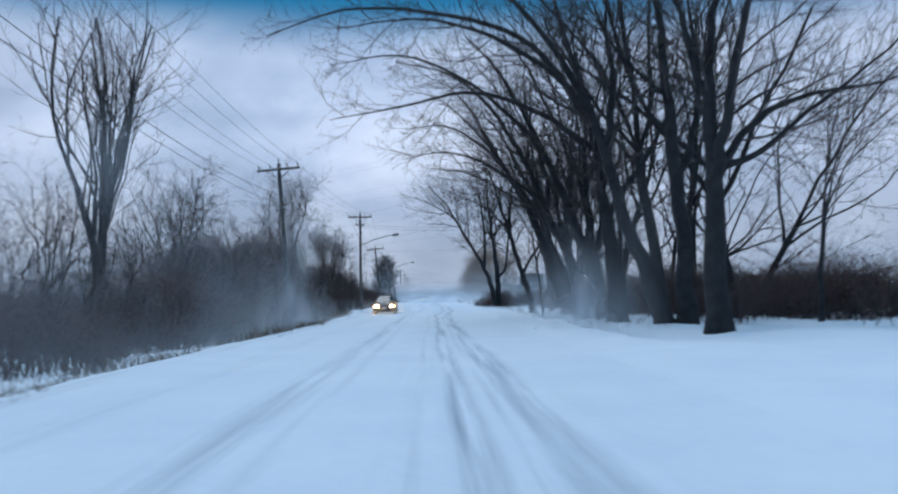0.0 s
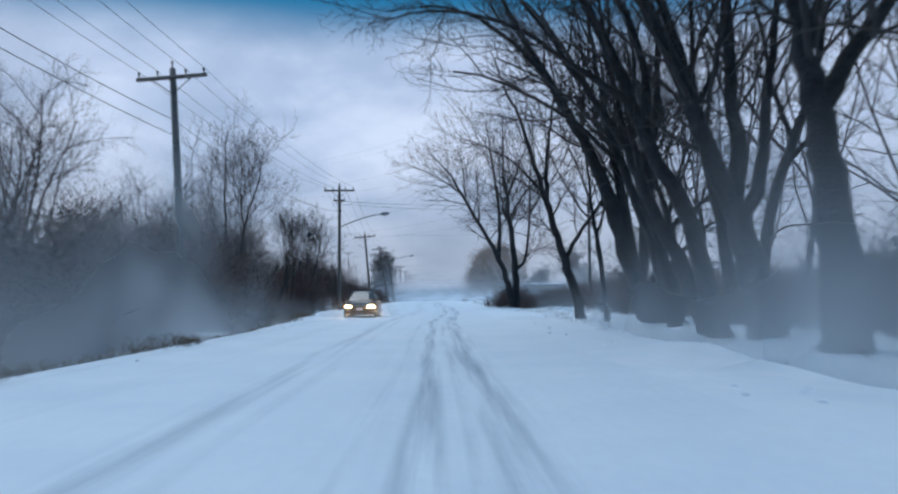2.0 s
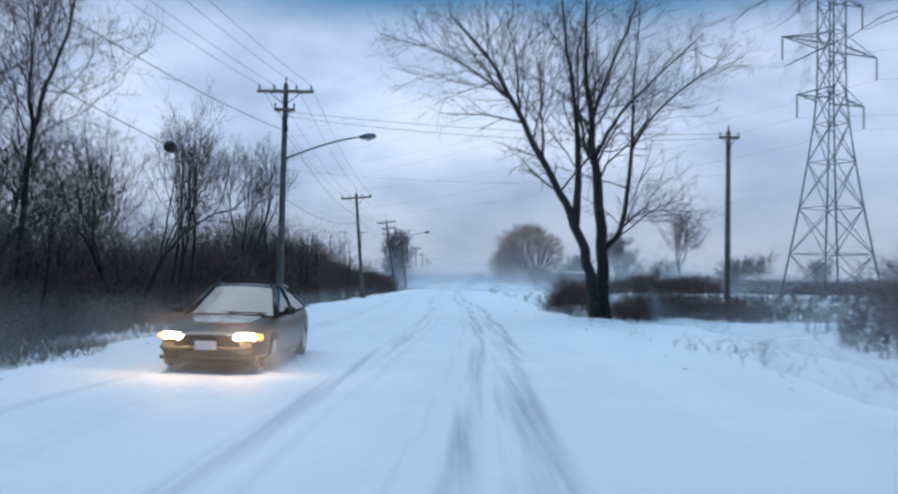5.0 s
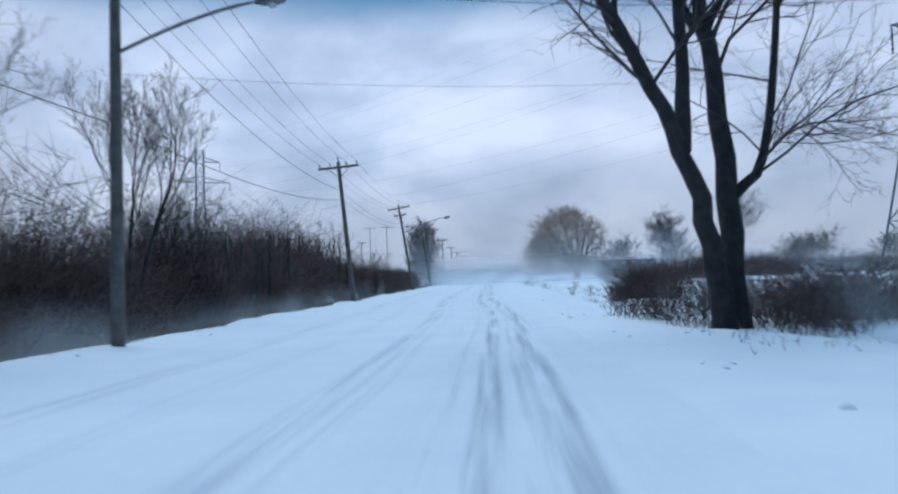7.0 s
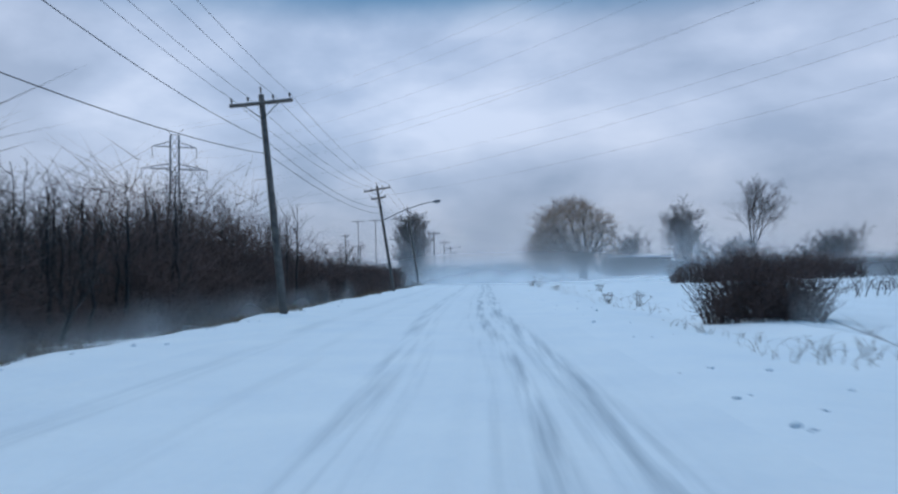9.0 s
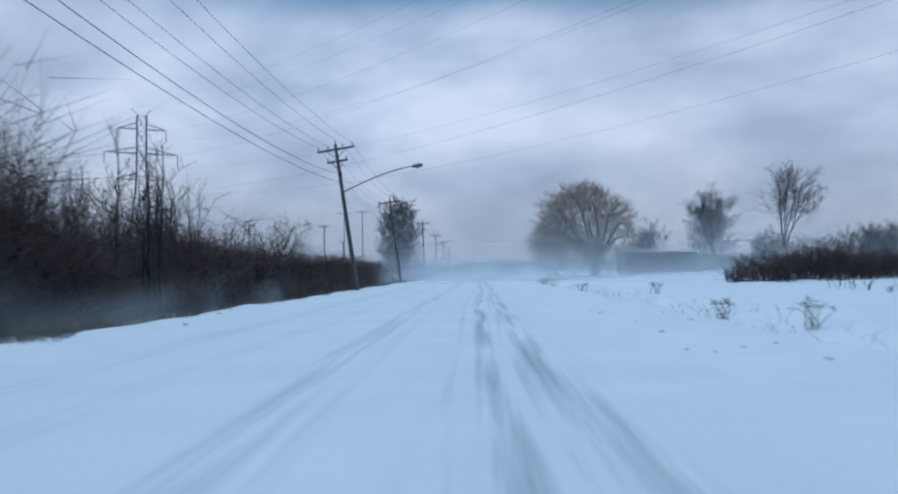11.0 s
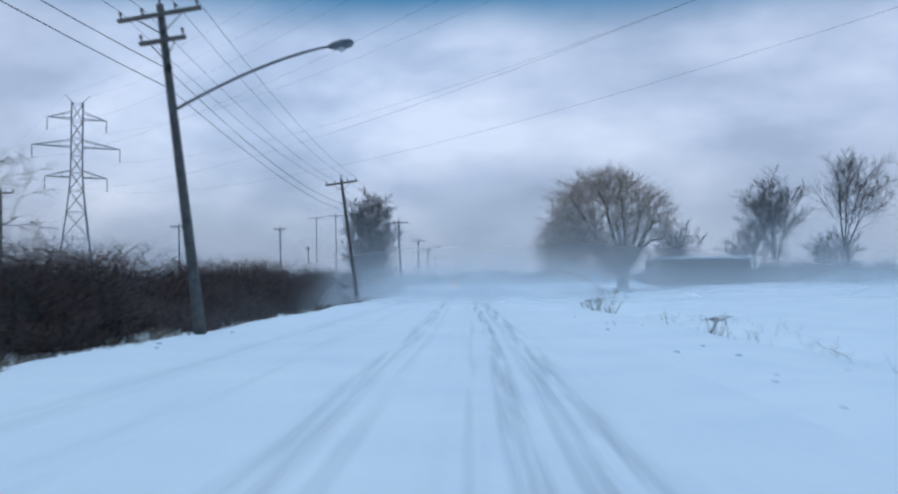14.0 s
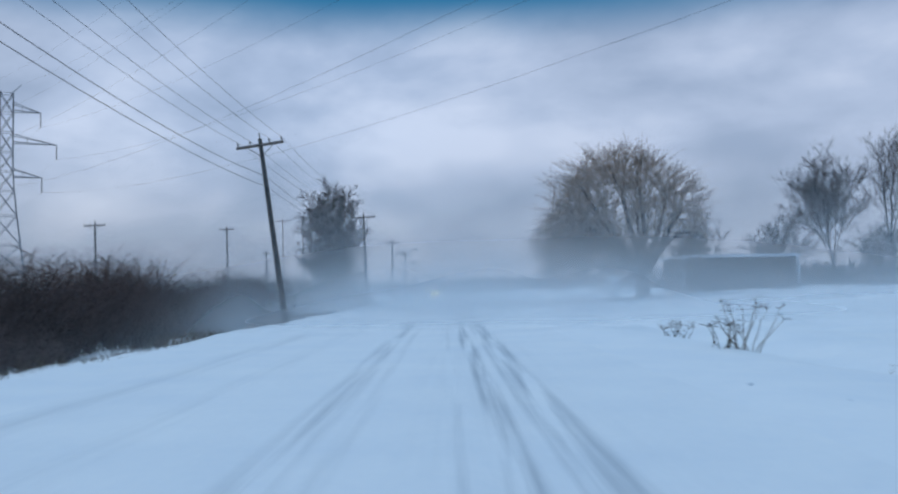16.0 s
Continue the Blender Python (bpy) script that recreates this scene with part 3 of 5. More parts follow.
# the big trees of the row: each main limb by its bends (x, z), radius at both ends, bare share, drift along the road
OVERHANG = "old bare tree with heavy limbs arching over the snowy road"
BIG_TREES = [
    (8.1, 23.3, 0.78, "stout bare tree forking low into spreading limbs", (
        (((0, -0.3), (0.05, 2.9), (0.1, 4.6), (0.05, 6.4), (0.2, 8.4), (0.6, 10.6), (0.7, 13.2)), 0.36, 0.03, 0.40, 0.04),
        (((0.1, 4.0), (0.35, 5.6), (0.6, 7.4), (1.0, 9.0), (1.8, 11.0), (2.2, 13.0)), 0.20, 0.025, 0.2, -0.1),
        (((0.2, 4.3), (0.8, 5.3), (1.7, 6.1), (3.0, 6.6), (4.9, 6.9), (6.2, 7.4)), 0.15, 0.02, 0.2, 0.05),
        (((0.3, 4.6), (1.3, 4.95), (2.6, 6.0), (4.0, 7.0), (5.6, 8.4)), 0.12, 0.02, 0.2, -0.15),
        (((0.0, 6.2), (-0.35, 7.5), (-0.7, 9.0), (-1.3, 11.0), (-1.6, 12.8)), 0.15, 0.02, 0.15, 0.1))),
    (8.5, 27.4, 0.8, BARE, (
        (((0, -0.3), (-0.05, 2.9), (-0.3, 6.5), (-0.5, 9.0), (-0.6, 11.7), (-0.3, 14.4)), 0.34, 0.03, 0.4, 0.0),
        (((-0.2, 4.6), (0.5, 6.1), (0.8, 8.6), (0.7, 10.9), (1.1, 13.4)), 0.17, 0.02, 0.25, 0.1),
        (((-0.4, 7.4), (-1.1, 8.0), (-2.2, 9.2), (-3.2, 11.4)), 0.11, 0.02, 0.2, -0.1))),
    (7.8, 27.6, 0.95, OVERHANG, (
        (((0.1, -0.3), (-0.5, 1.8), (-1.1, 3.3), (-1.6, 5.6), (-2.3, 7.5), (-3.4, 9.6), (-5.2, 11.6), (-7.4, 12.8)), 0.33, 0.025, 0.40, 0.06),
        (((-1.6, 5.6), (-1.4, 7.4), (-1.5, 9.7), (-1.2, 12.6)), 0.18, 0.02, 0.2, 0.05),
        (((-2.2, 7.1), (-3.7, 8.7), (-5.9, 9.9), (-8.0, 10.3), (-10.6, 10.0)), 0.13, 0.015, 0.15, 0.1))),
    (7.8, 34.3, 0.95, OVERHANG, (
        (((0, -0.3), (0, 1.8), (-0.15, 3.5), (-0.4, 4.9), (-0.6, 6.8), (-1.1, 9.6), (-2.0, 12.8), (-2.4, 15.6)), 0.44, 0.03, 0.42, 0.02),
        (((-0.3, 4.2), (0.3, 5.2), (1.0, 6.1), (1.9, 7.4), (2.8, 9.6), (3.2, 12.0)), 0.22, 0.025, 0.2, 0.1),
        (((-0.9, 8.2), (-2.4, 10.6), (-4.3, 12.1), (-7.6, 12.9), (-11.0, 13.0), (-14.1, 12.0)), 0.19, 0.018, 0.15, -0.05),
        (((-0.7, 7.0), (-3.2, 8.8), (-5.8, 9.6), (-8.7, 9.0), (-11.7, 8.5)), 0.15, 0.015, 0.15, 0.05))),
    (8.2, 38.3, 0.9, "massive bare tree dividing into several leaning stems", (
        (((0, -0.3), (-0.4, 1.8), (-0.75, 3.0), (-1.35, 4.6), (-2.0, 6.3), (-3.2, 9.0), (-4.6, 11.6), (-6.2, 13.4)), 0.42, 0.025, 0.40, 0.03),
        (((-0.7, 3.0), (-0.55, 4.6), (-0.7, 6.6), (-0.6, 9.2), (-1.0, 12.6), (-0.8, 15.0)), 0.24, 0.025, 0.25, 0.05),
        (((-0.4, 2.4), (0.0, 4.2), (0.1, 6.4), (0.5, 9.0), (1.0, 12.5)), 0.20, 0.02, 0.25, -0.05),
        (((-2.6, 7.6), (-4.2, 9.4), (-6.5, 11.2), (-9.2, 12.2), (-12.4, 11.8)), 0.14, 0.015, 0.15, -0.1))),
    (7.7, 39.9, 0.9, OVERHANG, (
        (((0, -0.3), (-0.75, 2.8), (-1.7, 4.8), (-2.5, 7.0), (-3.4, 8.8), (-4.8, 10.9), (-6.6, 12.2), (-9.0, 12.8)), 0.27, 0.02, 0.40, 0.05),
        (((-2.2, 6.0), (-3.5, 6.8), (-4.9, 7.6), (-6.7, 8.1), (-8.6, 7.8)), 0.11, 0.014, 0.2, -0.1),
        (((-1.7, 4.8), (-1.75, 6.7), (-2.3, 8.6), (-2.7, 10.8), (-2.6, 13.0)), 0.16, 0.02, 0.2, 0.1))),
    (7.9, 41.2, 0.85, "tall bare tree leaning over the snowy road", (
        (((-0.1, -0.3), (-0.9, 1.9), (-1.6, 3.4), (-2.3, 5.1), (-3.3, 6.6), (-4.9, 8.9), (-6.8, 10.9)), 0.24, 0.02, 0.40, 0.03),
        (((-1.6, 3.4), (-2.05, 4.6), (-2.3, 6.1), (-2.7, 8.4), (-2.6, 11.6)), 0.15, 0.02, 0.25, 0.12))),
    (8.3, 47.8, 0.95, OVERHANG, (
        (((-0.1, -0.3), (-1.1, 2.4), (-1.7, 4.5), (-2.3, 6.0), (-3.2, 7.7), (-4.4, 9.8), (-5.6, 12.0), (-7.0, 13.6)), 0.37, 0.025, 0.40, 0.03),
        (((-0.7, 1.5), (-1.05, 3.6), (-1.35, 5.6), (-1.7, 7.6), (-2.1, 10.4), (-2.0, 13.6)), 0.26, 0.025, 0.3, 0.05),
        (((-2.3, 6.0), (-3.5, 8.1), (-5.2, 9.9), (-7.1, 10.9), (-9.3, 10.8)), 0.15, 0.015, 0.2, -0.05),
        (((-2.0, 5.3), (-2.5, 6.8), (-2.3, 8.6), (-2.6, 11.6)), 0.12, 0.02, 0.2, 0.15))),
    (8.8, 48.5, 0.9, "broad bare tree with low limbs reaching into the field", (
        (((0.2, -0.3), (-0.2, 2.2), (-0.6, 4.0), (-0.5, 6.1), (-0.2, 8.0), (-0.1, 10.6), (0.3, 13.6)), 0.40, 0.03, 0.35, 0.0),
        (((-0.3, 2.4), (0.3, 3.4), (1.0, 4.0), (1.8, 4.5), (2.8, 4.7), (4.0, 5.4)), 0.13, 0.02, 0.25, -0.1),
        (((0.0, 1.7), (1.0, 2.8), (1.6, 3.4), (2.6, 3.8), (3.6, 4.6)), 0.12, 0.02, 0.3, 0.1),
        (((-0.5, 3.3), (-0.9, 5.0), (-1.1, 7.0), (-0.9, 9.4), (-1.2, 12.4)), 0.22, 0.025, 0.3, 0.08))),
    (7.25, 56.5, 0.9, "leaning bare tree with a side limb rising from a low fork", (
        (((0, -0.3), (-0.5, 1.9), (-0.95, 3.3), (-1.45, 5.1), (-2.0, 6.9), (-2.55, 8.7), (-3.3, 10.6), (-4.0, 12.4)), 0.25, 0.02, 0.40, 0.02),
        (((-0.75, 2.7), (0.1, 4.1), (1.1, 5.6), (1.6, 7.6), (2.3, 9.8)), 0.115, 0.02, 0.2, 0.1),
        (((-1.5, 4.9), (-1.6, 6.4), (-1.35, 8.5), (-1.1, 10.6), (-1.3, 12.6)), 0.13, 0.02, 0.2, 0.05),
        (((-1.8, 5.7), (-2.9, 6.9), (-4.0, 7.7), (-5.2, 8.2)), 0.08, 0.015, 0.2, -0.1),
        (((-1.2, 3.5), (-1.9, 4.5), (-2.8, 5.0)), 0.05, 0.012, 0.2, -0.1))),
    (6.95, 49.8, 0.7, "slender bare roadside sapling among larger trunks", (
        (((0, -0.3), (-0.2, 2.1), (-0.4, 3.4), (-0.6, 5.0), (-0.7, 6.8), (-0.9, 9.4)), 0.10, 0.015, 0.35, 0.0),
        (((-0.4, 3.1), (-0.1, 4.2), (0.05, 5.6), (0.2, 7.8)), 0.06, 0.012, 0.2, 0.1))),
]
for i, (x, y, tw, label, limbs) in enumerate(BIG_TREES):
    sk = []
    for limb, r0, r1, bare, dr in limbs:
        path = [Vector((kx, dr * (kz - limb[0][1]), kz)) for kx, kz in limb]
        if sk:
            # side limbs spring from the middle of the limb that bears them
            on = min((Vector(a).lerp(Vector(b), u / 10) for other in sk for a, b in zip(other[0], other[0][1:]) for u in range(11)), key=lambda q: (q - path[0]).length)
            path = [p + (on - path[0]) * (1, 0.5)[k > 0] * (k < 2) for k, p in enumerate(path)]
        sk.append((path, r0, r1, bare))
    grow_tree("tree", (x, y, float(terrain(x, y))), 14, 0.3, 131 + i, label, levels=4, twigs=tw * 1.15, spread=0.62, group=ROADSIDE, skeleton=sk)
# the pair standing on their own past the wood
LEANING = (  # bends, radius at both ends, bare share
    (((0, 0, -0.3), (-0.45, -0.5, 2.0), (-1.3, -1.5, 4.1), (-2.4, -2.3, 6.0), (-4.25, -3.6, 8.9), (-5.4, -4.1, 10.8), (-7.0, -4.4, 12.4)), 0.32, 0.03, 0.40),
    (((-1.3, -1.5, 4.1), (-1.15, -1.1, 6.5), (-1.35, -1.0, 9.8), (-1.8, -0.9, 12.6), (-2.1, -1.0, 15.2)), 0.21, 0.025, 0.25),
    (((-4.5, -3.7, 9.2), (-6.0, -4.2, 10.2), (-8.6, -4.5, 11.4)), 0.08, 0.015, 0.1),
    (((-2.9, -2.7, 6.8), (-2.9, -2.4, 9.0), (-3.2, -2.2, 11.6)), 0.07, 0.015, 0.15),
    (((-4.0, -3.4, 8.5), (-4.1, -3.3, 10.4), (-4.6, -3.2, 13.0)), 0.07, 0.02, 0.1),
)
UPRIGHT = (
    (((0, 0, -0.3), (-0.05, 0, 3.2), (-0.45, -0.1, 7.0), (-0.75, -0.2, 9.3), (-1.0, -0.2, 12.5), (-0.9, -0.3, 16.0)), 0.36, 0.03, 0.35),
    (((-0.1, 0, 3.1), (0.8, -0.1, 4.2), (1.2, -0.3, 8.0), (1.25, -0.4, 11.0), (1.5, -0.4, 14.5)), 0.17, 0.02, 0.15),
    (((-0.5, -0.1, 7.3), (0.4, 0.1, 9.0), (1.9, 0.3, 10.8), (4.6, 0.4, 13.4)), 0.12, 0.02, 0.15),
    (((-0.7, -0.2, 8.9), (-0.1, -0.1, 10.7), (1.0, 0.1, 13.4), (1.6, 0.2, 15.5)), 0.11, 0.02, 0.1),
    (((-0.4, -0.1, 6.6), (-1.0, 0.4, 8.8), (-1.2, 0.8, 12.0), (-0.6, 1.0, 15.0)), 0.10, 0.02, 0.2),
    (((1.2, -0.3, 7.8), (2.4, 0.2, 9.6), (4.2, 0.4, 11.2), (5.4, 0.3, 12.0)), 0.075, 0.015, 0.15),
    (((0.75, -0.1, 4.1), (1.8, 0.2, 4.9), (3.1, 0.3, 5.1)), 0.045, 0.012, 0.2),
)
grow_tree("tree", (7.05, 87.0, 0.02), 15, 0.3, 77, "bare tree with a long trunk leaning toward the road", levels=4, twigs=1.1, spread=0.66, group=ROADSIDE, skeleton=LEANING)
grow_tree("tree", (7.33, 87.35, 0.02), 16, 0.3, 74, "bare tree with several upright limbs from a low fork", levels=4, twigs=1.1, spread=0.66, group=ROADSIDE, skeleton=UPRIGHT)


LEFT_TREES = [  # x, y, height, radius, stems, fork, spread
    (-17.0, 43.5, 18.5, 0.22, 6, 0.42, 0.5), (-15.6, 51.0, 10.5, 0.15, 2, 0.35, 0.6), (-14.8, 62.0, 9.0, 0.12, 2, 0.3, 0.6), (-14.6, 67.0, 8.0, 0.13, 2, 0.25, 0.8),
    (-23.0, 48.0, 9.0, 0.14, 2, 0.3, 0.7), (-14.5, 76.0, 8.0, 0.12, 2, 0.35, 0.6), (-11.6, 80.0, 8.5, 0.11, 2, 0.35, 0.5),
    (-11.2, 84.0, 9.5, 0.07, 4, 0.45, 0.28), (-17.5, 72.0, 8.5, 0.13, 2, 0.25, 0.8), (-16.0, 84.0, 8.0, 0.10, 3, 0.3, 0.6), (-20.0, 60.0, 9.0, 0.13, 2, 0.3, 0.7),
    (-11.4, 95.0, 10.4, 0.08, 3, 0.55, 0.22), (-13.5, 101.0, 6.5, 0.07, 3, 0.35, 0.5),
]
for i, (x, y, h, r, st, fk, sp) in enumerate(LEFT_TREES):
    grow_tree("tree", (x, y, float(terrain(x, y)) - 0.2), h, r, 201 + i, "clump of bare upright saplings rising from scrub" if st > 3 else BARE, (0, 0), fk, 5 if st < 4 else 4, sp * 1.15, 4, 1.1 if st < 4 else 0.72, "trees in the scrub", st, up=0.25 if st < 3 else 0.7)
STRAIGHT = (
    (((0, 0, -0.3), (0.05, 0, 3.0), (-0.05, 0.1, 6.0), (-0.1, 0, 9.0), (0.0, 0.1, 12.4)), 0.17, 0.02, 0.22),
    (((0, 0.1, 2.6), (-0.7, 0.3, 4.6), (-1.0, 0.4, 7.0), (-1.1, 0.4, 10.6)), 0.09, 0.015, 0.2),
    (((0.9, 0.5, -0.3), (0.8, 0.5, 3.0), (1.2, 0.4, 6.5), (2.0, 0.4, 9.0), (2.3, 0.4, 11.4)), 0.13, 0.018, 0.25),
    (((1.1, 0.4, 5.8), (0.8, 0.7, 8.0), (0.9, 0.9, 10.4)), 0.07, 0.014, 0.15),
)
grow_tree("tree", (-13.0, 73.0, float(terrain(-13.0, 73.0))), 12, 0.2, 291, "tall bare tree with two straight upright trunks above scrub", levels=4, twigs=1.5, spread=0.72, group="trees in the scrub", skeleton=STRAIGHT)
# close stands of straight, slender poles
rp = random.Random(31)
for i in range(22):
    y = 101 + 44 * (i + rp.random()) / 22
    x = -10.8 - 5.5 * rp.random()
    poles = []
    for k in range(rp.randint(4, 6)):
        bx, by = rp.gauss(0, 0.8), rp.gauss(0, 0.9)
        h = rp.uniform(3.8, 6.4) * (1.0 if y > 112 else 0.85)
        lx, ly = rp.gauss(0, 0.035) * h, rp.gauss(0, 0.035) * h
        poles.append(([(bx, by, -0.3), (bx + lx * 0.3, by + ly * 0.3, h * 0.35), (bx + lx * 0.6, by + ly * 0.6, h * 0.68), (bx + lx, by + ly, h)], rp.uniform(0.045, 0.085), 0.012, 0.25))
    grow_tree("tree", (x, y, float(terrain(x, y)) - 0.2), 7, 0.07, 820 + i, "stand of straight slender bare poles in the scrub", levels=4, twigs=0.62, spread=0.27, up=0.6, group="trees in the scrub", skeleton=poles)
rs = random.Random(77)
SAPLINGS = [(-10.5 - 9 * rs.random() ** 1.3, 20 + 86 * (k + rs.random()) / 33) for k in range(33)]
for i, (x, y) in enumerate(SAPLINGS):
    h = rs.uniform(4.0, 7.0) if y < 50 else rs.uniform(3.2, 5.6) if y < 74 else rs.uniform(2.5, 3.8) if y < 106 else rs.uniform(4.0, 7.0)
    grow_tree("sapling", (x, y, float(terrain(x, y)) - 0.2), h, rs.uniform(0.05, 0.09), 700 + i, "thin bare sapling rising out of the scrub", (rs.uniform(-0.06, 0.06), 0), 0.35, 4, 0.55 if y < 106 else 0.32, 4, 0.75, "saplings in the scrub", rs.choice((2, 3)) if y < 106 else rs.choice((3, 4, 5)), "tree", up=0.25 if y < 106 else 0.7)
grow_tree("tree", (-11.8, 150.5, -0.3), 4.8, 0.10, 301, "small wind-bent bare tree above the hedge", (0.25, 0.1), 0.25, 6, 0.7, 4, 1.1, "trees in the scrub")
# far trees
COLUMN = [(((0.5 * math.cos(a), 0.5 * math.sin(a), -0.3), (1.7 * math.cos(a), 1.7 * math.sin(a), 3.6), (2.5 * math.cos(a), 2.4 * math.sin(a), 8.0), (2.0 * math.cos(a), 1.7 * math.sin(a), 11.6 + h)), 0.13, 0.015, 0.05) for a, h in ((0.2, 0.3), (0.9, 1.6), (1.7, 0.4), (2.4, 1.2), (3.1, -0.4), (3.9, 0.8), (4.7, 2.0), (5.4, 0.3))]
COLUMN.append((((0, 0, -0.3), (0.1, 0, 4.0), (0, 0.1, 9.0), (0.1, 0, 14.2)), 0.2, 0.02, 0.15))
grow_tree("tree", (-14.2, 253.0, 0.0), 14, 0.2, 303, "narrow upright bare tree beside far utility poles", levels=4, twigs=1.7, group="far trees", rmin=0.022, spread=0.62, skeleton=COLUMN)
grow_tree("tree", (37.4, 232.0, 0.9), 11.5, 0.18, 305, "bare tree in misty field beside a long shed", (0, 0), 0.22, 7, 0.5, 4, 1.7, "far trees", up=0.45, rmin=0.014)
grow_tree("tree", (59.0, 261.0, 0.9), 19.0, 0.26, 306, "tall bare forked tree at the field's far side", (0, 0), 0.3, 6, 0.48, 4, 1.4, "far trees", up=0.45, rmin=0.016)
for i, (x, y, h) in enumerate(((33.0, 262.0, 9), (46.0, 268.0, 10), (52.0, 250.0, 8), (70.0, 255.0, 9), (82.0, 270.0, 10), (66.0, 240.0, 7), (95.0, 262.0, 9), (30.0, 290.0, 9), (112.0, 250.0, 10))):
    grow_tree("tree", (x, y, 0.9), h, 0.15, 320 + i, "hazy bare tree beyond the snowy field", (0, 0), 0.2, 6, 0.75, 3, 1.6, "far trees", 2, rmin=0.03)


def willow(at):
    """Broad old willow: pale limbs fanning from a short bole, arching boughs and a wispy dome of twigs, hanging low on one side."""
    rng = random.Random(9)
    wood, segs = [], []

    def stem(kind, pts, rad, sides):
        piece = Soup()
        piece.tube(pts, rad, sides)
        wood.append((kind, piece))

    foot = Vector((1.6, 0, 0))
    stem("trunk", [foot + Vector((0, 0, z)) for z in (-0.3, 0.4, 1.4, 2.4)], [1.0, 0.75, 0.66, 0.6], 12)
    limbs = []
    for k in range(13):
        a = 2 * math.pi * k / 13 + rng.uniform(-0.2, 0.2)
        out = rng.uniform(2.2, 6.0) if k % 2 else rng.uniform(5.0, 6.8)
        tip = Vector((math.cos(a) * out - 0.6, math.sin(a) * out * 0.85, 13.0 * math.sqrt(max(0.1, 1 - (out / 8.2) ** 2)) + rng.uniform(-1.2, 0.2)))
        start = foot + Vector((0.35 * math.cos(a), 0.35 * math.sin(a), 2.0))
        bend = start.lerp(tip, 0.5) + Vector((math.cos(a) * 0.8, math.sin(a) * 0.8, 1.2))
        pts = []
        for i in range(10):
            f = i / 9
            pts.append(start * (1 - f) ** 2 + bend * 2 * f * (1 - f) + tip * f * f + Vector((rng.gauss(0, 0.10), rng.gauss(0, 0.10), 0)) * (i > 0))
        stem("limb", pts, [0.34 * (1 - 0.8 * i / 9) for i in range(10)], 7)
        limbs.append(pts)
    # one bough arching low over the open side
    low = [foot + Vector(p) for p in ((0.3, 0, 2.2), (1.6, -0.5, 4.4), (3.2, -0.8, 5.9), (4.8, -1.0, 6.2), (6.0, -1.0, 5.3))]
    stem("limb", low, [0.24, 0.19, 0.15, 0.11, 0.06], 7)
    limbs.append(low + low[2:])
    for _ in range(980):
        a, c = rng.uniform(0, 2 * math.pi), rng.uniform(-0.56, 1.0)
        ring = math.sqrt(1 - max(c, 0) ** 2) * rng.uniform(0.72, 1.0)
        lump = 1 + 0.07 * math.sin(3 * a + 5 * c) + 0.05 * math.sin(7 * a - 4 * c)
        end = Vector((math.cos(a) * ring * 8.6 * lump - 0.3, math.sin(a) * ring * 7.4 * lump, 5.6 + 8.2 * c * lump))
        open_side = math.cos(a) > 0.25
        if open_side and end.z < 6.5 and rng.random() < 0.85:
            continue
        p = min((rng.choice(limb[3:]) for limb in rng.sample(limbs, 6)), key=lambda q: (q - end).length)
        mid = p.lerp(end, 0.55) + Vector((0, 0, 0.16 * (end - p).length))
        segs.append((p, mid, 0.045, 0.028, False))
        segs.append((mid, end, 0.028, 0.014, False))
        out = Vector((end.x, end.y, max(0.0, end.z - 6) * 0.9)).normalized()
        for _ in range(9):
            f = rng.uniform(0.1, 1.0)
            u = mid.lerp(end, f)
            droop = rng.uniform(-0.9, 0.0) if end.z < 8 else rng.uniform(-0.15, 0.55)
            d = out * 0.7 + Vector((rng.gauss(0, 0.55), rng.gauss(0, 0.55), droop))
            w = u + d * rng.uniform(0.5, 1.3)
            segs.append((u, w, 0.014, 0.010, False))
            segs.append((w, w + d * 0.4 + Vector((rng.gauss(0, 0.15), rng.gauss(0, 0.15), rng.uniform(-0.5, 0.1))), 0.010, 0.005, True))
        if not open_side and end.z < 8.5:
            for _ in range(9):
                u = mid.lerp(end, rng.random()) + Vector((rng.gauss(0, 0.4), rng.gauss(0, 0.4), 0))
                w = u + Vector((rng.gauss(0, 0.25), rng.gauss(0, 0.25), -rng.uniform(0.8, 2.6)))
                w.z = max(0.4, w.z)
                segs.append((u, w, 0.016, 0.008, True))
    root = thing("willow_tree", at, "broad old willow with brownish twigs in blowing snow", "tree", "far trees")
    for kind, piece in wood:
        part(kind, piece.mesh(kind, M_BARK_PALE, True), root)
    part("crown", stems_and_spikes(segs, M_WILLOW, "crown"), root)


willow((17.0, 232.0, 0.3))

# ---- scrub ----


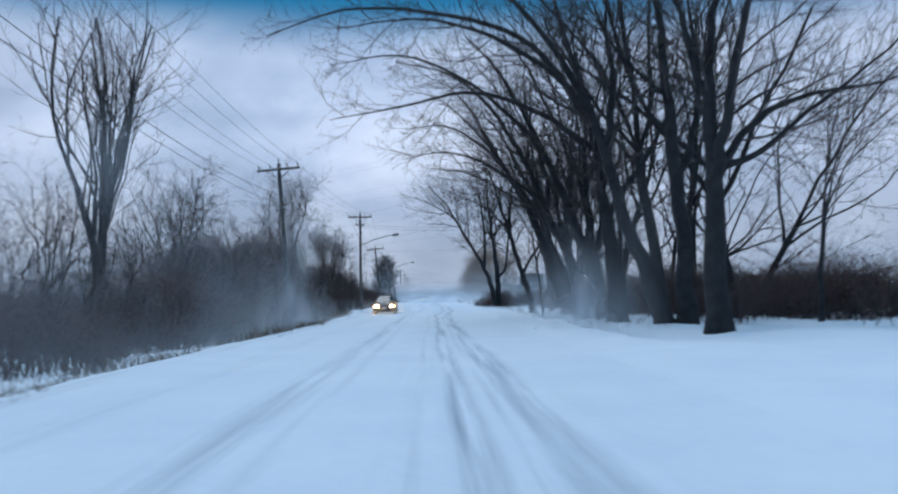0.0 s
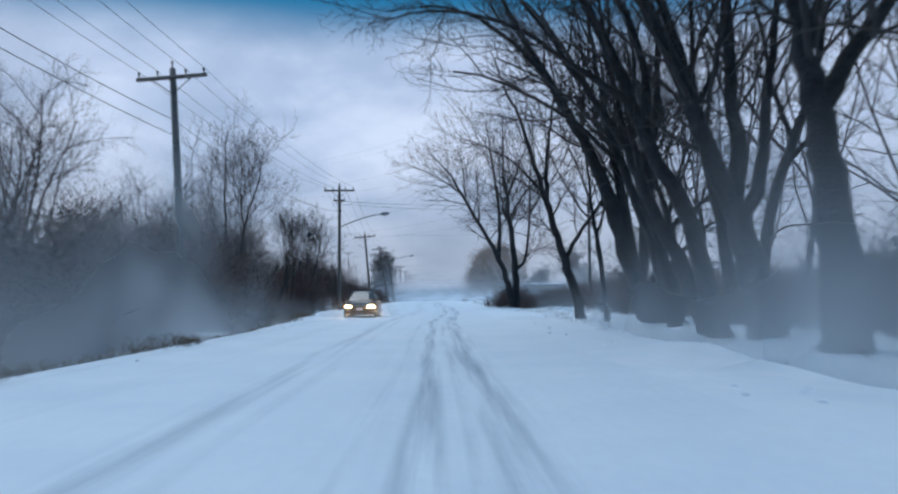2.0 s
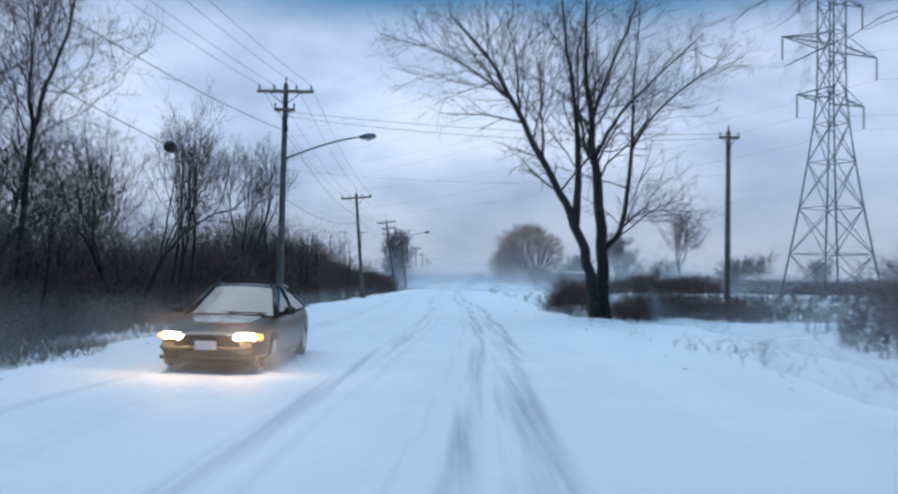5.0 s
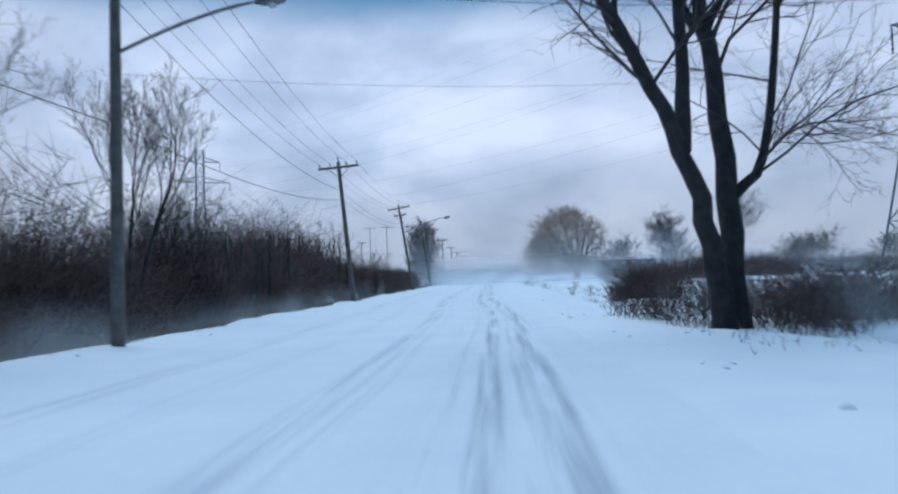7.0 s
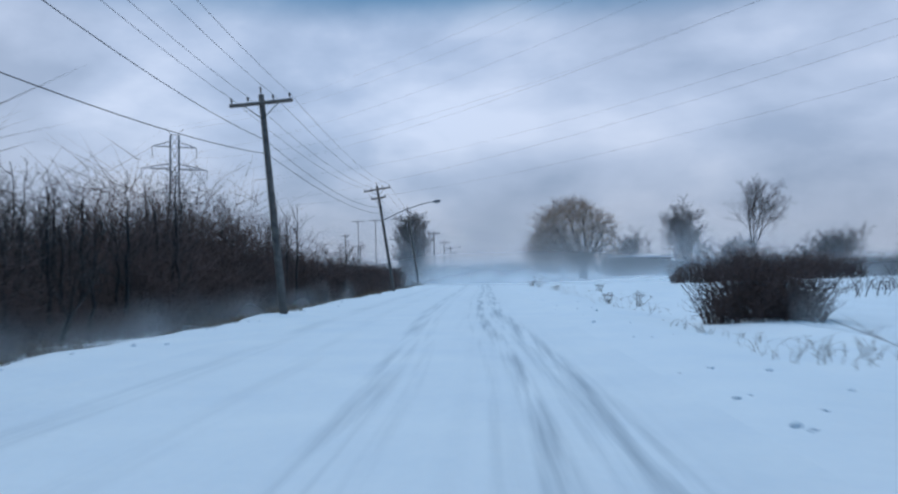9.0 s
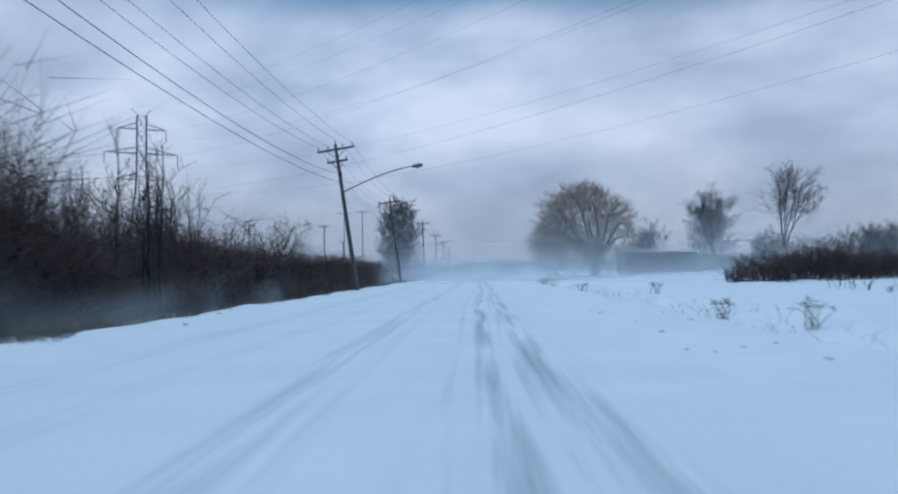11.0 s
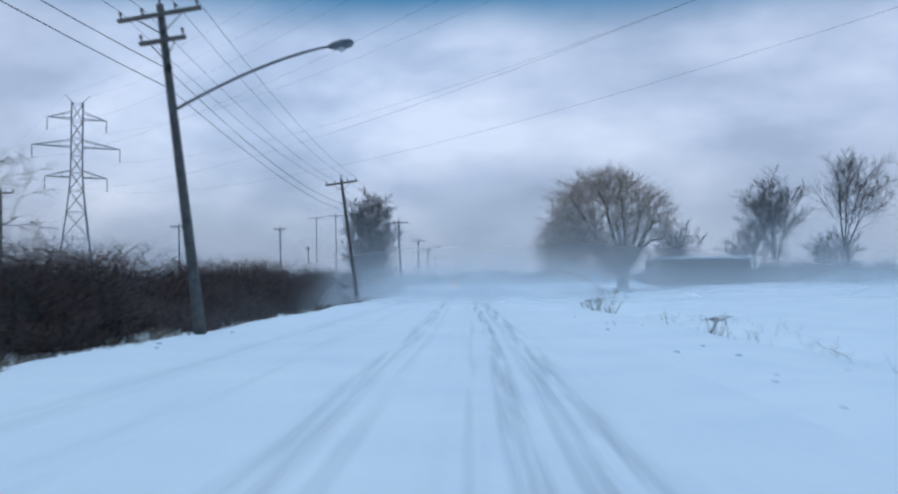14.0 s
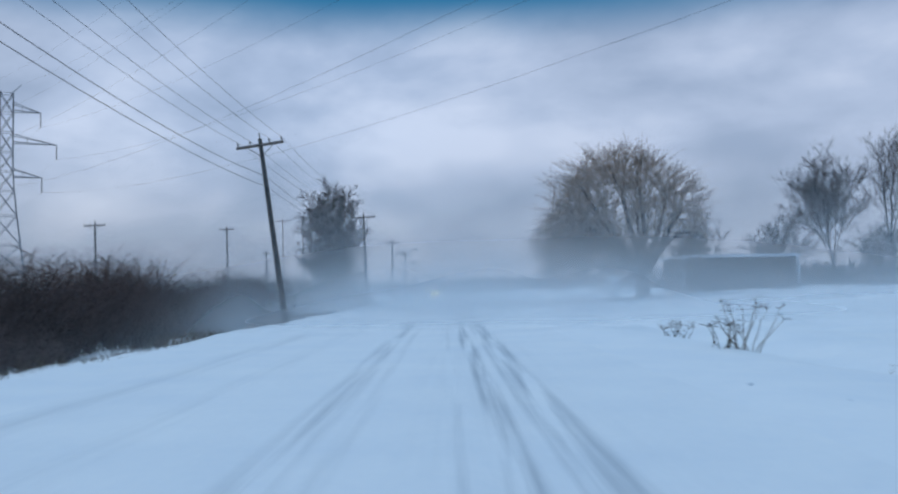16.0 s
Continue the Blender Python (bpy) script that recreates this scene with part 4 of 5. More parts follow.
def stems_field(name, count, place, height, seed, label, category, mat, r=0.010, splay=0.25, twigs=3, kind="stuff", snow_base=None):
    """Many crooked stems with side twigs, in one mesh; place(rng, n) gives x, y and a height factor."""
    rng = np.random.default_rng(seed)
    x, y, hf = place(rng, count)
    n = len(x)
    base = np.stack([x, y, terrain(x, y) - 0.08], 1)
    h = height * hf * rng.uniform(0.55, 1.1, n)
    d1 = np.stack([rng.normal(0, splay, n), rng.normal(0, splay, n), np.ones(n)], 1)
    mid = base + d1 * (h * 0.5)[:, None]
    d2 = d1 + np.stack([rng.normal(0, splay * 1.4, n), rng.normal(0, splay * 1.4, n), np.zeros(n)], 1)
    top = mid + d2 * (h * 0.5)[:, None]
    P, Q = [base, mid], [mid, top]
    rr = r * rng.uniform(0.7, 1.5, n)
    R0, R1 = [rr, rr * 0.9], [rr * 0.9, rr * 0.3]
    for k in range(twigs):
        f = rng.uniform(0.25, 0.95, n)[:, None]
        s = np.where(f < 0.5, base + (mid - base) * f * 2, mid + (top - mid) * (f * 2 - 1))
        e = s + np.stack([rng.normal(0, 0.30, n), rng.normal(0, 0.30, n), rng.uniform(0.05, 0.45, n)], 1) * (h * 0.7)[:, None]
        P.append(s), Q.append(e), R0.append(rr * 0.75), R1.append(rr * 0.25)
    if kind == "":
        root = thing(name, (0, 0, 0), label, category)
        for piece, lo, hi in (("stem_tangle", 0, 2), ("twig_tangle", 2, 2 + twigs)):
            v, f = prisms(np.concatenate(P[lo:hi]), np.concatenate(Q[lo:hi]), np.concatenate(R0[lo:hi]), np.concatenate(R1[lo:hi]), lo > 0)
            tagged(part(piece, mesh_arrays(piece, v, f, mat), root), kind="stuff")
        return root
    v, f = prisms(P[0], Q[0], R0[0], R1[0])
    v2, f2 = prisms(np.concatenate(P[1:]), np.concatenate(Q[1:]), np.concatenate(R0[1:]), np.concatenate(R1[1:]), True)
    return tagged(new(name, mesh_arrays(name, np.concatenate([v, v2]), np.concatenate([f, f2 + len(v)]), mat)), label, category, kind=kind)


def left_band(y0, y1, depth, start=2.4):
    def place(rng, n):
        y = rng.uniform(y0, y1, n)
        d = depth * rng.random(n) ** 1.6
        x = left_edge(y) - start - d + 0.5 * np.sin(y * 0.7) + 0.4 * np.sin(y * 0.23)
        clump = 0.75 + 0.26 * np.sin(y * 0.55 + x * 0.4) + 0.12 * np.sin(y * 1.7) + 0.22 * np.sin(y * 0.21 + 0.6)
        return x, y, np.clip(clump, 0.4, 1.2) * np.clip(0.55 + d * 0.3, 0, 1.15)
    return place


def patch(cx, cy, rx, ry, power=0.5):
    def place(rng, n):
        a, r = rng.uniform(0, 2 * math.pi, n), rng.random(n) ** power
        return cx + rx * r * np.cos(a), cy + ry * r * np.sin(a), np.sqrt(np.clip(1.15 - r * r, 0.15, 1))
    return place


SCRUB = "dense leafless brown scrub thicket behind the snowy verge"
for i, (y0, y1, n, h) in enumerate(((2, 40, 6000, 2.4), (40, 75, 7000, 2.5), (75, 97, 4600, 2.6), (97, 146, 11500, 3.7), (145, 185, 7500, 2.3), (183, 260, 15000, 2.4))):
    stems_field("thicket", n, left_band(y0, y1, 13.0), h, 40 + i, SCRUB, "scrub", M_SCRUB, 0.013, 0.22, 5)
    stems_field("dry_grass", n // 4 if y0 < 100 else n // 6, left_band(y0, y1, 2.2, 0.25), 0.55, 60 + i, "brown dry grass poking through snow along the verge", "grass", M_GRASS, 0.007, 0.35, 2)

stems_field("thicket", 4000, left_band(42, 92, 9.0, 3.4), 5.0, 57, "tall tangled leafless shrubs behind the snowy verge", "scrub", M_SCRUB, 0.016, 0.2, 7)


for i, (cx, cy, rx, ry, h, n) in enumerate(((-13.0, 141.0, 3.0, 3.5, 3.6, 900), (-14.5, 149.0, 3.2, 4.0, 3.3, 900), (-12.6, 158.0, 2.6, 3.0, 2.9, 700), (-15.5, 166.0, 3.0, 4.5, 3.3, 800), (-13.5, 176.0, 3.0, 4.0, 3.0, 800), (-14.5, 190.0, 3.0, 5.0, 3.2, 800), (-13.0, 205.0, 3.0, 5.0, 2.9, 700))):
    tagged(stems_field("bush", n, patch(cx, cy, rx, ry), h, 140 + i, "rounded leafless bush rising from the hedge", "bush", M_SCRUB, 0.015, 0.35, 6, kind=""), group="bushes in the hedge")


stems_field("thicket", 3400, left_band(97, 147, 8.0, 3.2), 5.6, 58, "tall tangled leafless shrubs behind the snowy verge", "scrub", M_SCRUB, 0.016, 0.13, 6)


def uneven(x0, x1, y0, y1):
    def place(rng, n):
        x, y = rng.uniform(x0, x1, n), rng.uniform(y0, y1, n)
        c = np.sin(x * 0.6 + y * 0.35) + np.sin(y * 0.8 - x * 0.3) + 0.6 * np.sin(y * 0.21)
        rim = np.minimum(x1 - x, np.minimum(y - y0, y1 - y)) / 6.0
        ok = rng.random(n) < np.clip(0.55 + 0.4 * c, 0.05, 1) * np.clip(rim + 0.35 * c, 0.0, 1)
        return x[ok], y[ok], np.clip(0.7 + 0.25 * c[ok], 0.3, 1.2)
    return place


stems_field("thicket", 9500, uneven(12, 32, 21, 79), 2.2, 81, "grey-brown scrub behind the roadside trees", "scrub", M_SCRUB, 0.013, 0.3, 5)
stems_field("thicket", 13000, uneven(9.4, 20, 24, 72), 2.2, 80, "leafless undergrowth between the roadside trunks", "scrub", M_SCRUB, 0.012, 0.32, 5)
stems_field("thicket", 900, patch(12.0, 89.5, 4.2, 5.0), 1.5, 82, "low leafless scrub round the foot of paired trees", "scrub", M_SCRUB, 0.011, 0.35, 5)
for i, (cx, cy, rx, ry, h, n) in enumerate(((9.4, 110.0, 1.75, 1.8, 2.15, 800), (15.0, 104.0, 3.0, 3.0, 1.5, 330), (7.0, 89.6, 1.4, 2.2, 2.0, 260), (9.6, 87.2, 1.7, 2.0, 1.8, 320), (12.4, 85.6, 1.9, 2.4, 1.2, 260), (15.6, 88.0, 2.4, 3.0, 1.7, 360), (8.3, 84.8, 1.0, 1.0, 1.2, 120), (5.7, 91.0, 0.9, 2.0, 1.2, 120))):
    tagged(stems_field("bush", n, patch(cx, cy, rx, ry), h, 90 + i, "rounded leafless bush with dense dark stems on snow", "bush", M_SCRUB, 0.010 if n > 700 else 0.0065, 0.42, 5 if n > 700 else 7, kind=""), group="bushes in the field")
stems_field("thicket", 5000, lambda rng, n: (31.0 + 55 * rng.random(n) ** 0.8, 188 + rng.normal(0, 2.6, n), rng.uniform(0.3, 1.15, n)), 2.9, 97, "long dark hedgerow across the snowy field", "hedge", M_SCRUB, 0.022, 0.3, 5)
for i, (cx, cy, rx, ry, h, n) in enumerate(((22.8, 170.0, 2.6, 3.6, 2.5, 300), (28.5, 172.0, 4.2, 4.5, 3.6, 480), (36.0, 172.5, 5.0, 4.5, 3.2, 520))):
    tagged(stems_field("bush", n, patch(cx, cy, rx, ry), h, 160 + i, "large dark leafless bush at the field's edge", "bush", M_SCRUB, 0.02, 0.32, 6, kind=""), group="bushes in the field")
stems_field("thicket", 3600, uneven(20, 98, 128, 152), 1.2, 98, "low scrub at the edge of the field", "scrub", M_SCRUB, 0.016, 0.3, 3)
stems_field("weeds", 220, lambda rng, n: (7.9 + rng.normal(0, 0.7, n), rng.uniform(112, 168, n), rng.uniform(0.4, 1.2, n)), 0.42, 99, "scattered dead weed stalks along the ditch in snow", "weeds", M_GRASS, 0.004, 0.45, 4)


stems_field("dry_grass", 1500, uneven(5.6, 9.5, 22, 110), 0.42, 101, "dead grass tips poking through the snowy verge", "grass", M_GRASS, 0.005, 0.45, 3)


def clods(n, seed):
    """Lumps of ploughed snow strewn along the verge."""
    rng = np.random.default_rng(seed)
    out = Soup()
    for _ in range(n):
        y = rng.uniform(24, 165)
        x = 3.6 + abs(rng.normal(0, 1.3)) if rng.random() < 0.7 else float(left_edge(y)) + 0.4 + abs(rng.normal(0, 0.35))
        r = rng.uniform(0.02, 0.08)
        bm = bmesh.new()
        bmesh.ops.create_icosphere(bm, subdivisions=1, radius=r)
        for v in bm.verts:
            v.co *= rng.uniform(0.7, 1.25)
            v.co.z *= 0.6
        z = float(terrain(x, y))
        out.add([(v.co.x + x, v.co.y + y, v.co.z + z + r * 0.2) for v in bm.verts], [[v.index for v in f.verts] for f in bm.faces])
        bm.free()
    tagged(new("snow_lump", out.mesh("snow_lump", M_SNOW)), "small lumps of ploughed snow along the verge", "snow", kind="stuff")


clods(170, 4)


def weed(at, seed, h):
    """A dead umbel weed: bent stalks with small dark heads."""
    rng = random.Random(seed)
    stalk, heads = Soup(), Soup()
    for k in range(11):
        a = rng.uniform(-0.55, 0.55)
        pts = [Vector((rng.gauss(0, 0.12), rng.gauss(0, 0.15), -0.05))]
        d = Vector((math.sin(a), rng.gauss(0, 0.3), math.cos(a)))
        for s in range(4):
            d = (d + Vector((rng.gauss(0, 0.15), rng.gauss(0, 0.15), 0))).normalized()
            pts.append(pts[-1] + d * h * 0.25 * rng.uniform(0.7, 1.1))
        stalk.tube(pts, [0.011, 0.010, 0.008, 0.007, 0.005], 4)
        for s in range(6):
            e = pts[-1] + Vector((rng.gauss(0, 0.09), rng.gauss(0, 0.09), rng.uniform(0.0, 0.12)))
            stalk.tube([pts[-1], e], [0.004, 0.003], 3)
            heads.box(e, (0.022, 0.022, 0.016), rng.uniform(0, 90))
    root = thing("weed", at, "dead brown umbel weed standing in the snowfield", "weed", "single weeds")
    part("stalk", stalk.mesh("stalk", M_GRASS), root)
    tagged(part("seed_head", heads.mesh("seed_head", M_SCRUB), root), kind="stuff")


for i, (x, y, h) in enumerate(((6.6, 172.0, 1.25), (5.9, 171.0, 0.6), (7.2, 158.0, 0.6), (9.5, 146.5, 0.6), (7.4, 128.0, 0.6), (8.3, 124.0, 0.7), (6.2, 176.0, 0.5))):
    weed((x, y, float(terrain(x, y))), 500 + i, h)

# ---- utility poles and wires ----
ARM_HEIGHT = 0.35


def utility_pole(base, top, lamp=None, second=0.0, label="", arm=2.44, group="utility poles along the road", rise=1.05, cable=0.74):
    """Round timber pole with crossarm, braces, insulators and, on some, a street lamp on a long arm. Returns the wire points."""
    base, top = Vector(base), Vector(top)
    root = thing("utility_pole", base, label, "utility pole", group)
    rel = top - base
    axis = rel.normalized()
    side = Vector((1, 0, 0))
    side = (side - axis * side.dot(axis)).normalized()
    s = Soup()
    n = 8
    s.tube([rel * (k / n) - (axis * 0.5 if k == 0 else Vector()) for k in range(n + 1)], [0.16 - 0.055 * k / n for k in range(n + 1)], 10)
    part("pole", s.mesh("pole", M_POLE, True), root)

    def crossarm(h, length):
        c = rel - axis * h + Vector((0, -0.14, 0))
        b = Soup()
        b.tube([c - side * length / 2, c + side * length / 2], [0.075, 0.075], 4)
        a = part("crossarm", b.mesh("crossarm", M_POLE), root)
        br = Soup()
        for sg in (-1, 1):
            br.tube([c + side * sg * length * 0.3, rel - axis * (h + 0.6) + Vector((0, -0.12, 0))], [0.018, 0.018], 4)
        part("brace", br.mesh("brace", M_DARKMETAL), root)
        tips = []
        for f in (-0.46, -0.2, 0.2, 0.46) if length > 2 else (-0.45, 0.45):
            q = c + side * f * length
            i = Soup()
            i.tube([q + axis * k for k in (0.06, 0.12, 0.17, 0.20, 0.25, 0.28)], [0.02, 0.02, 0.05, 0.035, 0.05, 0.02], 7)
            part("insulator", i.mesh("insulator", M_CERAMIC, True), root)
            tips.append(base + q + axis * 0.28)
        return tips

    tips = crossarm(ARM_HEIGHT, arm)
    pin = Soup()
    pin.tube([rel, rel + axis * 0.2, rel + axis * 0.24, rel + axis * 0.3], [0.03, 0.03, 0.05, 0.02], 7)
    part("insulator", pin.mesh("insulator", M_CERAMIC, True), root)
    if second:
        crossarm(1.15, second)
        cl = Soup()
        cl.tube([rel - axis * 2.1 + Vector((0.1, -0.16, 0)) + axis * k for k in (0, 0.03, 0.22, 0.25)], [0.04, 0.08, 0.08, 0.03], 8)
        part("bracket", cl.mesh("bracket", M_DARKMETAL, True), root)
    if lamp:
        lp = Vector(lamp) - base
        start = rel - axis * (rel.z - lp.z + rise)
        arm_s = Soup()
        pts = []
        for k in range(11):
            f = k / 10
            q = start.lerp(lp, f)
            q.z = start.z + (lp.z - start.z) * (1 - (1 - f) ** 1.5)
            pts.append(q)
        arm_s.tube(pts, [0.045] * 9 + [0.035] * 2, 7)
        part("lamp_arm", arm_s.mesh("lamp_arm", M_STEEL, True), root, "galvanised lamp arm")
        hd = Soup()
        dirn = (pts[-1] - pts[-2]).normalized()
        hd.tube([lp - dirn * 0.25, lp - dirn * 0.1, lp + dirn * 0.15, lp + dirn * 0.4, lp + dirn * 0.5], [0.05, 0.11, 0.15, 0.12, 0.03], 9)
        head = part("lamp_head", hd.mesh("lamp_head", M_STEEL, True), root, "grey unlit lamp head")
        ln = Soup()
        ln.tube([lp + dirn * 0.15 + Vector((0, 0, z)) for z in (-0.10, -0.17, -0.20)], [0.11, 0.10, 0.04], 9)
        part("lens", ln.mesh("lens", M_LENS, True), head)
    return tips + [base + rel * 0.80, base + rel * cable]


WOOD = "weathered grey timber utility pole with a crossarm beside the road"
LEANING_POLE = "leaning weathered timber utility pole with a crossarm"
LAMPED = "weathered timber utility pole with a street lamp arm over the road"
row = [
    utility_pole((-8.0, -26.0, -0.2), (-8.2, -26.0, 9.2), label=WOOD),
    utility_pole((-8.0, 11.0, -0.2), (-8.2, 11.0, 9.2), label=WOOD),
    utility_pole((-7.75, 47.5, -0.2), (-8.5, 48.2, 9.1), label=LEANING_POLE, cable=0.74),
    utility_pole((-7.0, 84.8, -0.2), (-7.0, 84.8, 9.95), (-3.5, 84.7, 7.7), 0.9, LAMPED, cable=0.515),
    utility_pole((-6.9, 115.5, -0.2), (-7.6, 114.9, 8.45), label=LEANING_POLE),
    utility_pole((-7.25, 156.5, -0.2), (-8.85, 157.4, 9.55), (-3.5, 156.3, 7.95), 1.35, LAMPED, rise=1.65),
    utility_pole((-8.2, 195.0, -0.2), (-9.5, 195.2, 9.3), label=LEANING_POLE),
    utility_pole((-8.6, 239.0, -0.2), (-8.9, 239.0, 9.5), label=WOOD),
    utility_pole((-9.2, 285.0, -0.2), (-9.2, 285.0, 9.5), (-5.5, 285.0, 8.0), label=LAMPED),
    utility_pole((-9.6, 330.0, -0.2), (-9.6, 330.0, 9.5), label=WOOD),
    utility_pole((-10.0, 380.0, -0.2), (-10.0, 380.0, 9.5), label=WOOD),
]
for x, y, h, a in ((-40.0, 203.0, 9.7, 2.44), (-39.6, 245.0, 9.7, 2.44), (-30.0, 264.0, 10.5, 2.0), (-31.0, 292.0, 8.5, 1.2), (-33.6, 341.0, 19.0, 4.0), (-42.2, 360.0, 20.0, 4.5)):
    utility_pole((x, y, 0.0), (x - 0.2, y, h), label="distant timber utility pole behind the hedge", group="far utility poles", arm=a)
utility_pole((14.1, 90.5, 0.0), (14.1, 90.5, 9.4), label="slim timber utility pole in scrub beyond the trees", group="far utility poles", arm=1.0)


def wire(points, sag, r, label, group, name="power_line"):
    s, line = Soup(), []
    for a, b in zip(points, points[1:]):
        a, b = Vector(a), Vector(b)
        n = 14
        pts = []
        for k in range(n + 1):
            f = k / n
            p = a.lerp(b, f)
            p.z -= 4 * sag * f * (1 - f)
            pts.append(p)
        line.extend(pts if not line else pts[1:])
    s.tube(line, [r] * len(line), 4)
    return tagged(new(name, s.mesh(name, M_WIRE)), label, "power line", group)


for k in range(4):
    wire([p[k] for p in row], 0.55, 0.0095, "thin black power line strung between roadside poles", "power lines along the road")
wire([p[4] for p in row], 0.7, 0.013, "thicker black cable strung below the crossarms", "power lines along the road", "cable")
wire([p[5] for p in row], 0.55, 0.012, "thicker black cable strung below the crossarms", "power lines along the road", "cable")
sc = row[2][5].lerp(row[3][5], 0.66)
case = thing("splice_case", (sc.x, sc.y, sc.z - 0.55 * 4 * 0.66 * 0.34), "black splice case hanging on a cable", "splice case")
s = Soup()
s.tube([(0, k, 0.0) for k in (-0.26, -0.22, -0.1, 0.1, 0.22, 0.26)], [0.05, 0.12, 0.17, 0.17, 0.12, 0.05], 10)
part("case", s.mesh("case", M_PLASTIC, True), case)
# service lines over the road
for dz, sg in ((8.75, 0.35), (8.55, 0.5)):
    wire([(-7.0, 84.8, dz), (14.1, 90.4, dz + 0.5)], sg, 0.010, "thin service line crossing the road", "service lines")
wire([(-7.0, 84.8, 6.2), (14.1, 90.4, 7.2)], 0.5, 0.004, "black cable crossing the road", "service lines", "cable")

# ---- lattice towers ----


def lattice_tower(at, turn, label):
    """Four-legged steel tower: waisted legs, bracing, three crossarms with hanging insulators."""
    root = thing("transmission_tower", at, label, "pylon", "transmission towers")
    root.matrix_basis = Matrix.Translation(at) @ pose(0, 0, 0, 0, 0, turn)
    levels = [(0, 4.4), (6, 3.5), (12, 2.7), (18, 2.0), (23, 1.5), (27, 1.25), (31, 1.2), (35, 1.2), (39, 1.2), (43, 1.2)]
    corners = ((-1, -1), (1, -1), (1, 1), (-1, 1))
    for cx, cy in corners:
        s = Soup()
        s.tube([(cx * w, cy * w, z - (0.4 if z == 0 else 0)) for z, w in levels], [0.16] * 3 + [0.13] * 7, 4)
        part("leg", s.mesh("leg", M_STEEL), root)
    for (z0, w0), (z1, w1) in zip(levels, levels[1:]):
        s = Soup()
        for i in range(4):
            a, b = corners[i], corners[(i + 1) % 4]
            s.tube([(a[0] * w0, a[1] * w0, z0), (b[0] * w1, b[1] * w1, z1)], [0.07, 0.07], 3)
            s.tube([(b[0] * w0, b[1] * w0, z0), (a[0] * w1, a[1] * w1, z1)], [0.07, 0.07], 3)
            s.tube([(a[0] * w1, a[1] * w1, z1), (b[0] * w1, b[1] * w1, z1)], [0.06, 0.06], 3)
        part("bracing", s.mesh("bracing", M_STEEL), root)
    tips = []
    for z, half in ((26, 6.5), (33, 9.2), (39.5, 6.2)):
        s = Soup()
        for sg in (-1, 1):
            for cy in (-1, 1):
                s.tube([(sg * 1.2, cy * 1.2, z), (sg * half, 0, z)], [0.1, 0.08], 4)
                s.tube([(sg * 1.2, cy * 1.2, z + 1.6), (sg * half, 0, z)], [0.08, 0.07], 4)
            for f in (0.33, 0.66):
                x = sg * (1.2 + (half - 1.2) * f)
                s.tube([(x, -1.2 * (1 - f), z), (x, 1.2 * (1 - f), z)], [0.05, 0.05], 3)
                s.tube([(x, 0, z), (x, 0, z + 1.6 * (1 - f))], [0.05, 0.05], 3)
        part("crossarm", s.mesh("crossarm", M_STEEL), root)
        for sg in (-1, 1):
            i = Soup()
            i.tube([(sg * half, 0, z - 0.25 * k) for k in range(13)], [0.05 if k % 2 else 0.15 for k in range(13)], 7)
            part("insulator", i.mesh("insulator", M_CERAMIC), root)
            tips.append(root.matrix_basis @ Vector((sg * half, 0, z - 3.0)))
    s = Soup()
    for sg in (-1, 1):
        s.tube([(sg * 0.8, 0, 43), (sg * 2.6, 0, 45.0)], [0.09, 0.06], 4)
        s.tube([(sg * 1.2, 1.2, 43), (sg * 0.8, 0, 43)], [0.07, 0.07], 4)
        tips.append(root.matrix_basis @ Vector((sg * 2.6, 0, 45.0)))
    part("earth_peak", s.mesh("earth_peak", M_STEEL), root)
    return tips


t_right = lattice_tower((49.0, 155.0, 0.2), 28, "steel lattice transmission tower beyond roadside trees")
t_left = lattice_tower((-89.5, 317.0, 0.0), 28, "distant steel lattice transmission tower above the scrub")
ahead = [p + (p - q) for p, q in zip(t_left, t_right)]
back = [q - (p - q) for p, q in zip(t_left, t_right)]
for a, b, c, d in zip(back, t_right, t_left, ahead):
    wire([a, b, c, d], 6.0, 0.011, "high transmission line sweeping across the road", "transmission lines")

# ---- shed ----
shed = thing("shed", (24.0, 237.0, 0.85), "long low brown shed with white posts and a snowy flat roof", "shed")
s = Soup()
s.box((5.8, 4.0, 1.6), (11.4, 8.0, 3.4))
part("wall", s.mesh("wall", M_WALL), shed)
s = Soup()
s.box((5.8, 4.0, 3.44), (12.2, 8.8, 0.28), bevel=0.04)
part("roof", s.mesh("roof", M_SNOW), shed, "snow-covered flat roof")
for px in (-0.1, 11.7):
    s = Soup()
    s.box((px, -0.1, 1.6), (0.22, 0.22, 3.4))
    part("post", s.mesh("post", M_TRIM), shed, "white corner post")
for k in range(3):
    s = Soup()
    s.box((2.2 + 3.6 * k, -0.05, 1.35), (2.6, 0.12, 2.4), bevel=0.02)
    part("door", s.mesh("door", M_WALL), shed)

cab = thing("utility_cabinet", (14.2, 224.0, 0.3), "small white utility cabinet beside the willow", "cabinet")
s = Soup()
s.box((0, 0, 1.0), (0.8, 0.6, 1.9), bevel=0.05)
part("housing", s.mesh("housing", M_TRIM), cab)
s = Soup()
s.box((0, 0, 1.98), (0.9, 0.7, 0.08), bevel=0.02)
part("lid", s.mesh("lid", M_SNOW), cab, "snow-capped lid")

